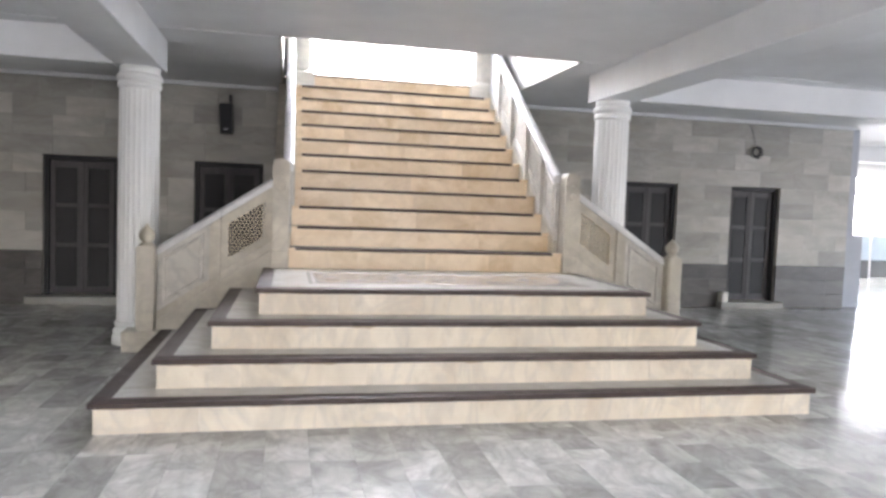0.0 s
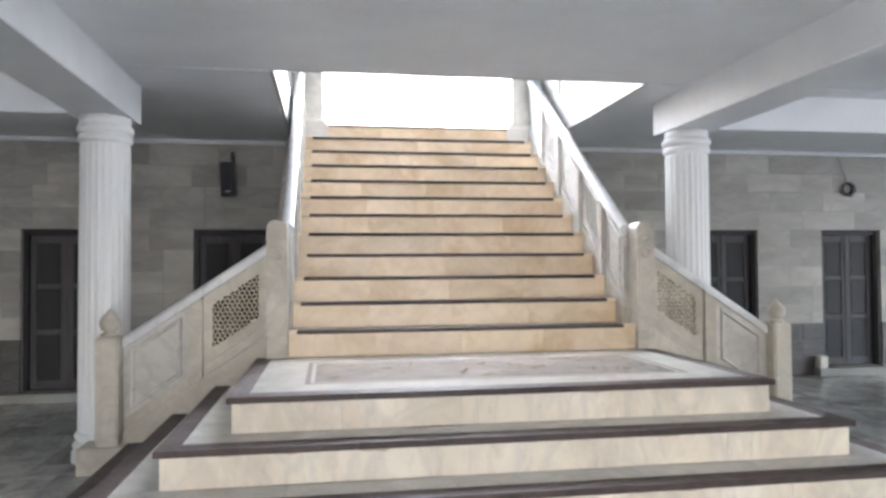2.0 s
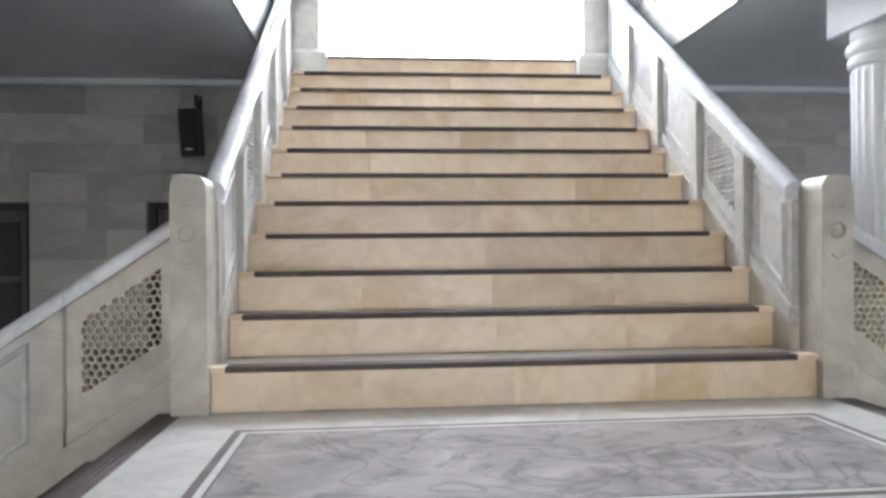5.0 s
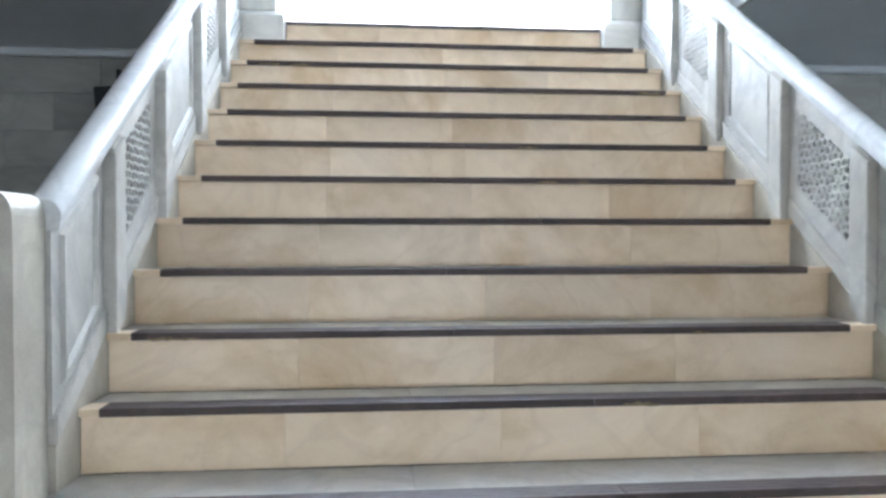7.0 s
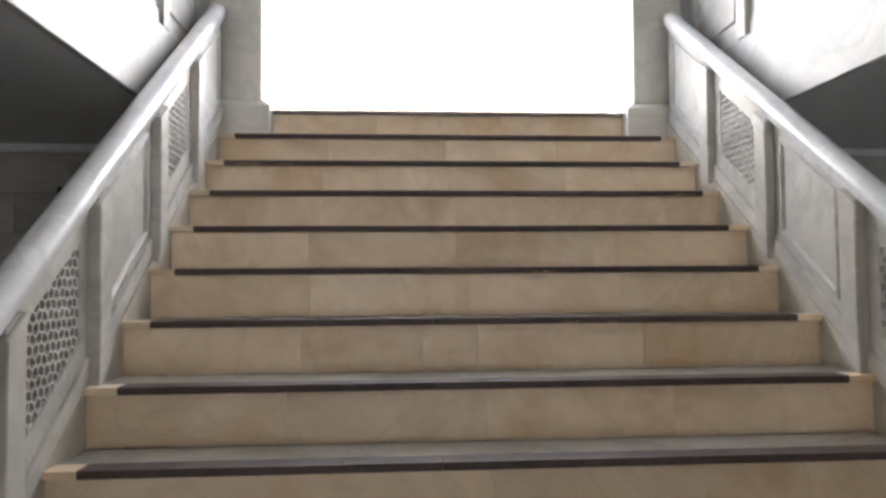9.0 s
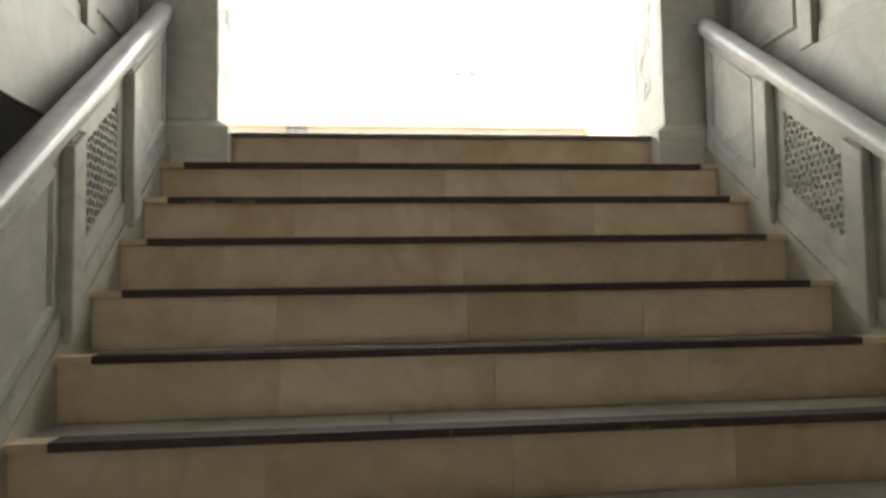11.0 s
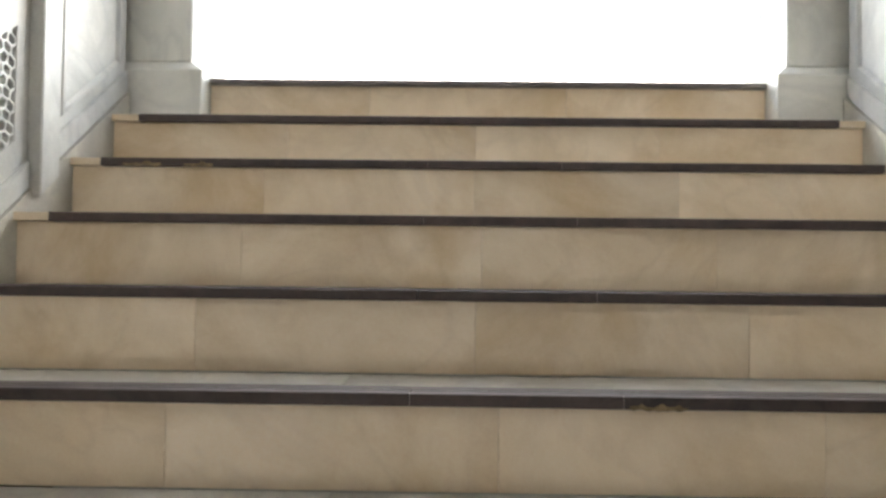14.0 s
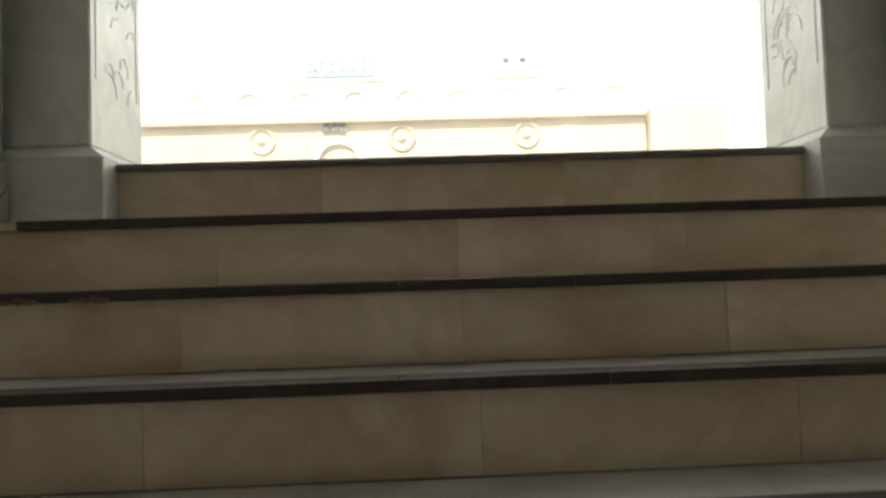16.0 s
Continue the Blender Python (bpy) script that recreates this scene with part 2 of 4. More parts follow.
def lathe(bm, profile, centre, seg=48, flutes=0, depth=0.0, z_from=0.0, z_to=0.0):
    """A turned body from (radius, height) pairs; flutes run between two heights."""
    rings = []
    for r, z in profile:
        ring = []
        for k in range(seg):
            a = 2 * math.pi * k / seg
            rr = r
            if flutes and z_from <= z <= z_to:
                rr -= depth * abs(math.sin(a * flutes / 2)) ** 0.7
            ring.append(bm.verts.new((centre[0] + rr * math.cos(a), centre[1] + rr * math.sin(a), centre[2] + z)))
        rings.append(ring)
    for a, b in zip(rings, rings[1:]):
        for k in range(seg):
            bm.faces.new((a[k - 1], a[k], b[k], b[k - 1]))
    bm.faces.new(list(reversed(rings[0])))
    bm.faces.new(rings[-1])


def smooth(ob):
    for p in ob.data.polygons:
        p.use_smooth = True
    return ob


# ---- structure: floors, walls, slab, beams ----
NOSE = [7.205, 7.494, 7.714, 7.966, 8.229, 8.528, 8.812, 9.072, 9.342, 9.618, 9.876]
RISE, LAND, TOP = 0.19, 0.76, 3.04
WALL = 10.23

floor = tagged(block("floor", -9.4, 15.5, -5.4, 16.4, -0.3, -0.012, GROUT, None, 0), "grey and white polished marble floor of the hall", "floor", kind="structure")


def walled(name, spans, label, mat=WALLP):
    bm = bmesh.new()
    for s in spans:
        box(bm, *s)
    return tagged(part(name, bm, mat), label, "wall", kind="structure")


DOORS = [(-4.31, -3.45), (-2.53, -1.67), (3.47, 4.32), (5.22, 6.06)]
spans, x = [], -9.4
for a, b in DOORS:
    spans.append((x, a, 10.262, 10.6, 0, 3.0))
    spans.append((a, b, 10.262, 10.6, 1.85, 3.0))
    spans.append((a, b, 10.262, 10.6, 0, 0.10))
    spans.append((a, b, 10.55, 10.6, 0.10, 1.85))
    x = b
spans.append((x, 7.3, 10.262, 10.6, 0, 3.0))
wall_north = walled("wall_north", spans, "hall wall clad in grey-beige marble slabs", GROUT)
wall_east_return = walled("wall_east_return", [(7.1, 7.3, 10.6, 12.2, 0, 2.85)], "plain return of the hall wall", WALLP)
walled("wall_west", [(-9.4, -9.2, -5.2, 16.4, 0, 2.85)], "plain hall wall")
# out of view; the smaller left gap is made up to let light in
walled("wall_south", [(-9.4, -6.6, -5.4, -5.2, 0, 2.85), (-6.6, -4.6, -5.4, -5.2, 2.2, 2.85), (-4.6, -0.9, -5.4, -5.2, 0, 2.85), (1.9, 15.5, -5.4, -5.2, 0, 2.85), (-0.9, 1.9, -5.4, -5.2, 2.2, 2.85)], "plain hall wall with the entrance gate")
walled("wall_east", [(15.3, 15.5, -5.2, -3.0, 0, 2.85), (15.3, 15.5, 6.0, 16.4, 0, 2.85), (15.3, 15.5, -3.0, 6.0, 0, 0.35), (15.3, 15.5, -3.0, 6.0, 2.5, 2.85)], "plain hall wall with a wide opening")
walled("wall_passage", [(-9.2, 10.6, 16.0, 16.2, 0, 2.85), (15.0, 15.3, 16.0, 16.2, 0, 2.85), (10.6, 15.0, 16.0, 16.2, 2.5, 2.85)], "passage wall with a wide open window")

bm = bmesh.new()
V0, V1, VX = 7.23, 10.07, 1.43
for s in ((-9.4, 15.5, -5.4, V0 - 0.031, 2.85, 3.02), (-9.4, -VX - 0.031, V0, 10.6, 2.85, 3.02), (VX + 0.031, 15.5, V0, 10.6, 2.85, 3.02), (-9.4, 15.5, 10.6, 16.4, 2.85, 3.02)):
    box(bm, *s)
ceiling = tagged(part("ceiling", bm, CEILING), "pale grey painted ceiling with the stair opening", "ceiling", kind="structure")

# downstand beams on the columns
CL, CR, CY = -2.70, 1.99, 7.62


def beam(x0, x1, y0, y1):
    return tagged(block("beam", x0, x1, y0, y1, 2.55, 2.855, CEILING, None, 0.006), "white painted ceiling beam", "beam", kind="structure")


beam(CL - 0.20, CL + 0.20, -5.2, 7.85)
beam(CR - 0.19, CR + 0.20, -5.2, 7.85)
beam(-9.2, CL - 0.203, 7.45, 7.85)
beam(CR + 0.203, 15.3, 7.45, 7.85)
beam(7.6, 15.3, 12.4, 12.7)

# upper hall
walled("wall_upper", [(-9.4, -1.29, 10.12, 10.47, 3.02, 6.2), (1.29, 2.2, 10.12, 10.47, 3.02, 6.2), (2.2, 9.4, 10.12, 10.47, 3.02, 6.2), (-1.29, 1.29, 10.12, 10.47, 5.7, 6.2)],
       "upper hall wall with the tall terrace opening", WHITE)
walled("wall_upper_west", [(-9.4, -9.2, -1.0, 10.12, 3.02, 6.2)], "plain upper hall wall")
walled("wall_upper_east", [(9.2, 9.4, -1.0, 10.12, 3.02, 6.2)], "plain upper hall wall")
walled("wall_upper_south", [(-9.4, 9.4, -1.2, -1.0, 3.02, 6.2)], "plain upper hall wall")
bm = bmesh.new()
box(bm, -9.4, 9.4, -1.2, 10.47, 6.2, 6.4)
tagged(part("ceiling_upper", bm, CEILING), "white painted upper hall ceiling", "ceiling", kind="structure")
tagged(block("threshold", -1.29, 1.29, 10.125, 10.9, 2.6, TOP - 0.03, GROUT, None, 0), "stone sill of the terrace opening", "sill", kind="structure")

# void lining: slab edge faced with white marble, coloured darker to look less lit
for side in (-1, 1):
    a, b = sorted((side * VX, side * (VX + 0.03)))
    tagged(block("slab_edge_facing", a, b, V0, 10.1, 2.845, 3.26, PLAIN_DIM, None, 0.003), "white marble facing of the stair opening", "facing", kind="structure")
tagged(block("slab_edge_facing", -VX - 0.03, VX + 0.03, V0 - 0.03, V0 - 0.001, 2.848, 3.26, PLAIN_DIM, None, 0.003), "white marble facing of the stair opening", "facing", kind="structure")

# terrace opening jambs
for side in (-1, 1):
    jamb = empty("jamb", (side * 1.19, 10.27, 2.85), "carved white marble jamb of the terrace opening", "door jamb", "jambs of the terrace opening", "structure")

    def sx(a, b, base=side * 1.19):
        p, q = sorted((side * a, side * b))
        return p - base, q - base
    x0, x1 = sx(1.10, 1.40)
    block("shaft", x0, x1, 10.07 - 10.27, 0.195, 0.24, 2.85, JAMB, jamb, 0.006)
    x0, x1 = sx(1.045, 1.40)
    bm = bmesh.new()
    box(bm, x0, x1, 10.02 - 10.27, 0.195, 0, 0.20, 0.003)
    part("base", bm, JAMB, jamb)
    bm = bmesh.new()
    v = [bm.verts.new(c) for c in ((x0, -0.25, 0.20), (x1, -0.25, 0.20), (x1, 0.2, 0.20), (x0, 0.2, 0.20))]
    s0, s1 = sx(1.10, 1.40)
    w = [bm.verts.new(c) for c in ((s0, -0.20, 0.24), (s1, -0.20, 0.24), (s1, 0.2, 0.24), (s0, 0.2, 0.24))]
    for k in range(4):
        bm.faces.new((v[k - 1], v[k], w[k], w[k - 1]))
    bm.faces.new(v)
    bm.faces.new(w)
    part("base_chamfer", bm, JAMB, jamb)
    # reveal border and carved tendrils on the inner face
    xf = side * (1.10 - 1.19)
    bm = bmesh.new()
    for y0, y1 in ((-0.165, -0.155), (0.145, 0.155)):
        a, b = sorted((xf, xf - side * 0.0022))
        box(bm, a, b, y0, y1, 0.45, 2.7)
    part("border", bm, JAMB, jamb)
    bm = bmesh.new()
    rng = random.Random(5 + side)
    for k in range(130):
        y0, z0, a0 = rng.uniform(-0.10, 0.10), rng.uniform(0.42, 2.6), rng.uniform(0.9, 2.2)
        bend, step = rng.choice((-1, 1)) * rng.uniform(0.25, 0.6), rng.uniform(0.012, 0.022)
        pts = []
        for q in range(7):
            pts.append((y0, z0))
            y0, z0, a0 = max(-0.13, min(0.12, y0 + step * math.cos(a0))), z0 + step * math.sin(a0), a0 + bend
        prof = [(-0.003, 0), (0, 0.0022), (0.003, 0)]
        sweep(bm, prof, [(lambda p, q=q: (xf - side * p[1], q[0] + p[0], q[1])) for q in pts])
    part("carving", bm, JAMB, jamb, "low relief of leafy tendrils")

# ---- columns ----


def column(cx, cy):
    col = empty("column", (cx, cy, 0), "white painted round column with fluted shaft", "column", "columns of the hall")
    bm = bmesh.new()
    lathe(bm, [(0.17, 0.0), (0.22, 0.004), (0.22, 0.075), (0.20, 0.085), (0.208, 0.10), (0.214, 0.12), (0.208, 0.14), (0.19, 0.15), (0.188, 0.17), (0.20, 0.18), (0.203, 0.195), (0.197, 0.21), (0.18, 0.22)], (0, 0, 0))
    smooth(part("base", bm, WHITE, col))
    bm = bmesh.new()
    lathe(bm, [(0.162, 0.19)] + [(0.181 - 0.004 * k / 21, 0.225 + k * 0.1) for k in range(22)] + [(0.165, 2.37)], (0, 0, 0), 144, 24, 0.007, 0.22, 2.34)
    part("shaft", bm, WHITE, col)
    bm = bmesh.new()
    lathe(bm, [(0.170, 2.352), (0.184, 2.357), (0.190, 2.366), (0.193, 2.382), (0.191, 2.398), (0.184, 2.408), (0.180, 2.413), (0.184, 2.418), (0.197, 2.428), (0.202, 2.446), (0.202, 2.458), (0.196, 2.474), (0.183, 2.482), (0.174, 2.487), (0.178, 2.494), (0.178, 2.549), (0.1, 2.55)], (0, 0, 0))
    smooth(part("capital", bm, WHITE, col))


column(CL, CY)
column(CR, CY)

# ---- staircase ----
stairs = empty("staircase", (0, 0, 0), "broad cream marble staircase with dark granite nosings", "staircase")
FRONT = [4.85, 5.13, 5.41, 5.68]
LEFT = [-2.41, -2.115, -1.82, -1.53]
RIGHT = [2.31, 2.027, 1.74, 1.45]
BACK = 7.25
rng = random.Random(3)
for k in range(4):
    z0, z1 = k * RISE, (k + 1) * RISE
    x0, x1, y0 = LEFT[k], RIGHT[k], FRONT[k]
    core = block("podium_step", x0 + 0.02, x1 - 0.02, y0 + 0.02, BACK, z0, z1 - 0.022, BED, stairs, 0)
    # riser slabs, front and both sides
    cut = [x0]
    while cut[-1] < x1 - 1.1:
        cut.append(cut[-1] + rng.uniform(0.5, 0.85))
    cut.append(x1)
    for a, b in zip(cut, cut[1:]):
        piece("riser_slab", a + 0.0006, b - 0.0006, y0, y0 + 0.02, z0 + 0.001, z1 - 0.035, PODIUM, core, 0.0015)
    for xa, xb in ((x0, x0 + 0.02), (x1 - 0.02, x1)):
        for a, b in ((y0 + 0.021, 6.2), (6.2, BACK)):
            piece("riser_slab", xa, xb, a + 0.001, b - 0.001, z0 + 0.001, z1 - 0.035, PODIUM, core, 0.0015)
    # granite border: rounded nosing with grooves
    n0, n1, nf = x0 - 0.025, x1 + 0.025, y0 - 0.025
    w, ws = 0.125, 0.105
    for a, b in ((n0, -0.9), (-0.9, 0.25), (0.25, n1)):
        piece("nosing", a + 0.0007, b - 0.0007, nf, nf + w, z1 - 0.034, z1, GRANITE, core, 0.003)
    for a, b in ((n0, n0 + ws), (n1 - ws, n1)):
        piece("nosing", a, b, nf + w + 0.001, BACK, z1 - 0.034, z1, GRANITE, core, 0.003)
    for g in range(3):
        piece("groove", n0 + 0.01, n1 - 0.01, nf + 0.03 + 0.022 * g, nf + 0.036 + 0.022 * g, z1 - 0.004, z1 + 0.0015, GRANITE, core, 0.001)
        for s in (n0 + 0.03 + 0.022 * g, n1 - 0.036 - 0.022 * g):
            piece("groove", s, s + 0.006, nf + w, BACK, z1 - 0.004, z1 + 0.0015, GRANITE, core, 0.001)
    bm = bmesh.new()
    n = 160
    top = [bm.verts.new((x0 + (x1 - x0) * q / n, y0 - 0.004, z1 - 0.033)) for q in range(n + 1)]
    low = [bm.verts.new((x0 + (x1 - x0) * q / n, y0 - 0.0015, z1 - 0.036 - 0.022 * max(0.0, noise.noise((q * 0.11, k * 7.3, 0)) + 0.5 * noise.noise((q * 0.5, k, 3))))) for q in range(n + 1)]
    for q in range(n):
        bm.faces.new((top[q], low[q], low[q + 1], top[q + 1]))
    part("mortar_bead", bm, BED, core, "chipped mortar under the nosing")
    ti0, ti1, tf = n0 + ws + 0.001, n1 - ws - 0.001, nf + w + 0.001
    if k < 3:
        nx0, nx1, ny = LEFT[k + 1], RIGHT[k + 1], FRONT[k + 1]
        cut = [ti0 + (ti1 - ti0) * q / 5 for q in range(6)]
        for a, b in zip(cut, cut[1:]):
            piece("tread_slab", a + 0.0006, b - 0.0006, tf, ny + 0.02, z1 - 0.022, z1 - 0.001, TREAD, core, 0.001)
        for a, b in ((ti0, nx0 + 0.02), (nx1 - 0.02, ti1)):
            for c, d in ((ny + 0.021, 6.3), (6.3, BACK)):
                piece("tread_slab", a, b, c + 0.0006, d - 0.0006, z1 - 0.022, z1 - 0.001, TREAD, core, 0.001)
    else:
        # landing with framed inlay
        px0, px1, py0, py1 = -1.175, 1.13, 6.0, 6.93
        zt = z1 - 0.001

        def ring(name, o, i, mat):
            (a0, a1, b0, b1), (c0, c1, d0, d1) = o, i
            g = 0.0005
            piece(name, a0, a1, b0, d0 - g, z1 - 0.022, zt, mat, core, 0.0006)
            piece(name, a0, a1, d1 + g, b1, z1 - 0.022, zt, mat, core, 0.0006)
            piece(name, a0, c0 - g, d0, d1, z1 - 0.022, zt, mat, core, 0.0006)
            piece(name, c1 + g, a1, d0, d1, z1 - 0.022, zt, mat, core, 0.0006)

        def grown(d):
            return (px0 + d, px1 - d, py0 + d, py1 - d)
        ring("landing_slab", (ti0, ti1, tf, BACK), grown(0), TREAD)
        ring("inlay_band", grown(0.0), grown(0.03), GRANITE)
        ring("landing_slab", grown(0.03), grown(0.055), TREAD)
        ring("inlay_band", grown(0.055), grown(0.063), GRANITE)
        a0, a1, b0, b1 = grown(0.063)
        for a, b in ((a0, a1),):
            piece("inlay_slab", a, b, b0, b1, z1 - 0.022, zt, INLAY, core, 0.0006)

for k, yn in enumerate(NOSE):
    z1 = LAND + (k + 1) * RISE
    z0 = z1 - RISE
    yr = yn + 0.022
    IN = 1.312 if k else 1.33
    # the granite strips of the lowest steps run out a little further
    NL, NR = -1.21 - max(0.0, 0.06 - 0.017 * k), 1.19 + max(0.0, 0.04 - 0.02 * k)
    end = (NOSE[k + 1] if k < 10 else 10.10) + 0.022
    core = block("step", -IN, IN, yr + 0.02, end + 0.02, z0, z1 - 0.022, BED, stairs, 0)
    j = rng.uniform(-0.03, 0.03)
    for a, b in zip((-IN, -0.70 + j, -0.05 + j, 0.58 + j), (-0.70 + j, -0.05 + j, 0.58 + j, IN)):
        piece("riser_slab", a + 0.0003, b - 0.0003, yr, yr + 0.02, z0 + 0.001, z1 - 0.0205, RISER, core, 0.0005)
    for a, b in ((NL, -0.2), (-0.2, 0.21), (0.21, NR)):
        piece("nosing", a + 0.0005, b - 0.0005, yn, yn + 0.085, z1 - 0.020, z1 + 0.005, GRANITE, core, 0.002)
    for a in (-0.2, 0.21):
        if rng.random() < 0.6:
            piece("joint", a - 0.0005, a + 0.0005, yn + 0.0012, yn + 0.085, z1 - 0.0195, z1 + 0.0042, MORTAR, core, 0)
    for g in range(3):
        piece("groove", NL + 0.005, NR - 0.005, yn + 0.022 + 0.02 * g, yn + 0.027 + 0.02 * g, z1 + 0.001, z1 + 0.0064, GRANITE, core, 0.001)
    for a, b in ((-IN, NL - 0.001), (NR + 0.001, IN)):
        piece("tread_slab", a, b, yn + 0.004, yn + 0.085, z1 - 0.0195, z1 + 0.0035, RISER, core, 0.001)
    for a, b in zip((-IN, -0.35, 0.45), (-0.35, 0.45, IN)):
        piece("tread_slab", a + 0.0006, b - 0.0006, yn + 0.086, end, z1 - 0.022, z1 - 0.001, TREAD, core, 0.001)
# chips broken out of the nosings


def scar(core_z, y, x0, x1, seed):
    q = random.Random(seed)
    bm = bmesh.new()
    n = 14
    top = [bm.verts.new((x0 + (x1 - x0) * i / n, y - 0.0012, core_z - 0.011 - 0.006 * q.random() + 0.008 * math.sin(math.pi * i / n) * q.random())) for i in range(n + 1)]
    low = [bm.verts.new((x0 + (x1 - x0) * i / n, y - 0.0006, core_z - 0.019 - 0.004 * q.random() * (0 < i < n))) for i in range(n + 1)]
    for i in range(n):
        bm.faces.new((top[i], low[i], low[i + 1], top[i + 1]))
    part("chip", bm, SCAR, stairs, "broken pale edge of a nosing")


for k, x0, x1 in ((6, 0.22, 0.33), (5, 0.27, 0.36), (5, 0.45, 0.50), (8, 1.02, 1.15), (9, -1.14, -1.02), (9, -0.95, -0.86), (2, -1.18, -1.02), (2, 0.62, 0.68), (1, 0.30, 0.42)):
    scar(LAND + (k + 1) * RISE, NOSE[k], x0, x1, 70 + k)

# last riser under the terrace sill
core = block("step", -1.044, 1.044, 10.142, 10.7, 2.85, TOP - 0.022, BED, stairs, 0)
for a, b in zip((-1.044, -0.44, 0.3), (-0.44, 0.3, 1.044)):
    piece("riser_slab", a + 0.0006, b - 0.0006, 10.122, 10.142, 2.851, TOP - 0.0225, RISER, core, 0.0012)
piece("nosing", -1.044, 1.044, 10.10, 10.19, TOP - 0.022, TOP, SILL, core, 0.005)
piece("tread_slab", -1.044, 1.044, 10.191, 10.7, TOP - 0.022, TOP - 0.001, TREAD, core, 0.001)

# ---- balustrades ----


def clip(poly, px, py, nx, ny):
    out = []
    for k in range(len(poly)):
        a, b = poly[k - 1], poly[k]
        da, db = (a[0] - px) * nx + (a[1] - py) * ny, (b[0] - px) * nx + (b[1] - py) * ny
        if (da < 0) != (db < 0):
            u = da / (da - db)
            out.append((a[0] + u * (b[0] - a[0]), a[1] + u * (b[1] - a[1])))
        if db < 0:
            out.append(b)
    return out


def pierced(bm, place, s0, s1, h0, h1, d0, d1, slope, pitch=0.034, hole_size=0.78):
    """A marble screen with rounded holes: cells of a staggered net inside a sloping panel."""
    shape = [(s0, h0 + slope * s0), (s1, h0 + slope * s1), (s1, h1 + slope * s1), (s0, h1 + slope * s0)]
    sites = []
    lo, hi = min(p[1] for p in shape), max(p[1] for p in shape)
    for i in range(-2, int((s1 - s0) / pitch) + 3):
        for jj in range(-2, int((hi - lo) / pitch) + 3):
            tw = 0.10 * pitch * (1 if (i + jj) % 2 else -1)
            sites.append((s0 + (i + 0.5 * (jj % 2)) * pitch + tw * (jj % 2), lo + jj * pitch * 0.9 + tw))
    for cx, cy in sites:
        cell = shape
        for ox, oy in sites:
            d2 = (ox - cx) ** 2 + (oy - cy) ** 2
            if 1e-9 < d2 < (2.3 * pitch) ** 2:
                cell = clip(cell, (cx + ox) / 2, (cy + oy) / 2, ox - cx, oy - cy)
                if len(cell) < 3:
                    break
        if len(cell) < 3:
            continue
        mx, my = sum(p[0] for p in cell) / len(cell), sum(p[1] for p in cell) / len(cell)
        area = abs(sum(cell[k - 1][0] * cell[k][1] - cell[k][0] * cell[k - 1][1] for k in range(len(cell)))) / 2
        if area < 0.3 * pitch * pitch:
            front = [bm.verts.new(place(p[0], p[1] - slope * p[0], d0)) for p in cell]
            back = [bm.verts.new(place(p[0], p[1] - slope * p[0], d1)) for p in cell]
            bm.faces.new(front)
            bm.faces.new(list(reversed(back)))
            continue
        hole = [(mx + (p[0] - mx) * hole_size, my + (p[1] - my) * hole_size) for p in cell]
        of, hf = ([bm.verts.new(place(p[0], p[1] - slope * p[0], d0)) for p in q] for q in (cell, hole))
        ob_, hb = ([bm.verts.new(place(p[0], p[1] - slope * p[0], d1)) for p in q] for q in (cell, hole))
        n = len(cell)
        for k in range(n):
            bm.faces.new((of[k - 1], of[k], hf[k], hf[k - 1]))
            bm.faces.new((ob_[k], ob_[k - 1], hb[k - 1], hb[k]))
            bm.faces.new((hf[k - 1], hf[k], hb[k], hb[k - 1]))


def prism(bm, place, s0, s1, h0, h1, d0, d1, bevel=0.003):
    v = [bm.verts.new(place(s, h, d)) for s in (s0, s1) for h in (h0, h1) for d in (d0, d1)]
    for q in ((0, 1, 3, 2), (4, 6, 7, 5), (0, 4, 5, 1), (2, 3, 7, 6), (0, 2, 6, 4), (1, 5, 7, 3)):
        bm.faces.new([v[k] for k in q])
    if bevel:
        bmesh.ops.bevel(bm, geom=list({e for p in v for e in p.link_edges}), offset=bevel, segments=2, affect="EDGES")


def moulding(bm, place, s0, s1, h0, h1, d, w, depth):
    """A raised picture-frame moulding round a field."""
    steps = [(0, d), (w * 0.3, d - depth), (w * 0.7, d - depth), (w, d)]
    rings = []
    for o, dd in steps:
        rings.append([bm.verts.new(place(s, h, dd)) for s, h in ((s0 + o, h0 + o), (s1 - o, h0 + o), (s1 - o, h1 - o), (s0 + o, h1 - o))])
    for a, b in zip(rings, rings[1:]):
        for k in range(4):
            bm.faces.new((a[k - 1], a[k], b[k], b[k - 1]))


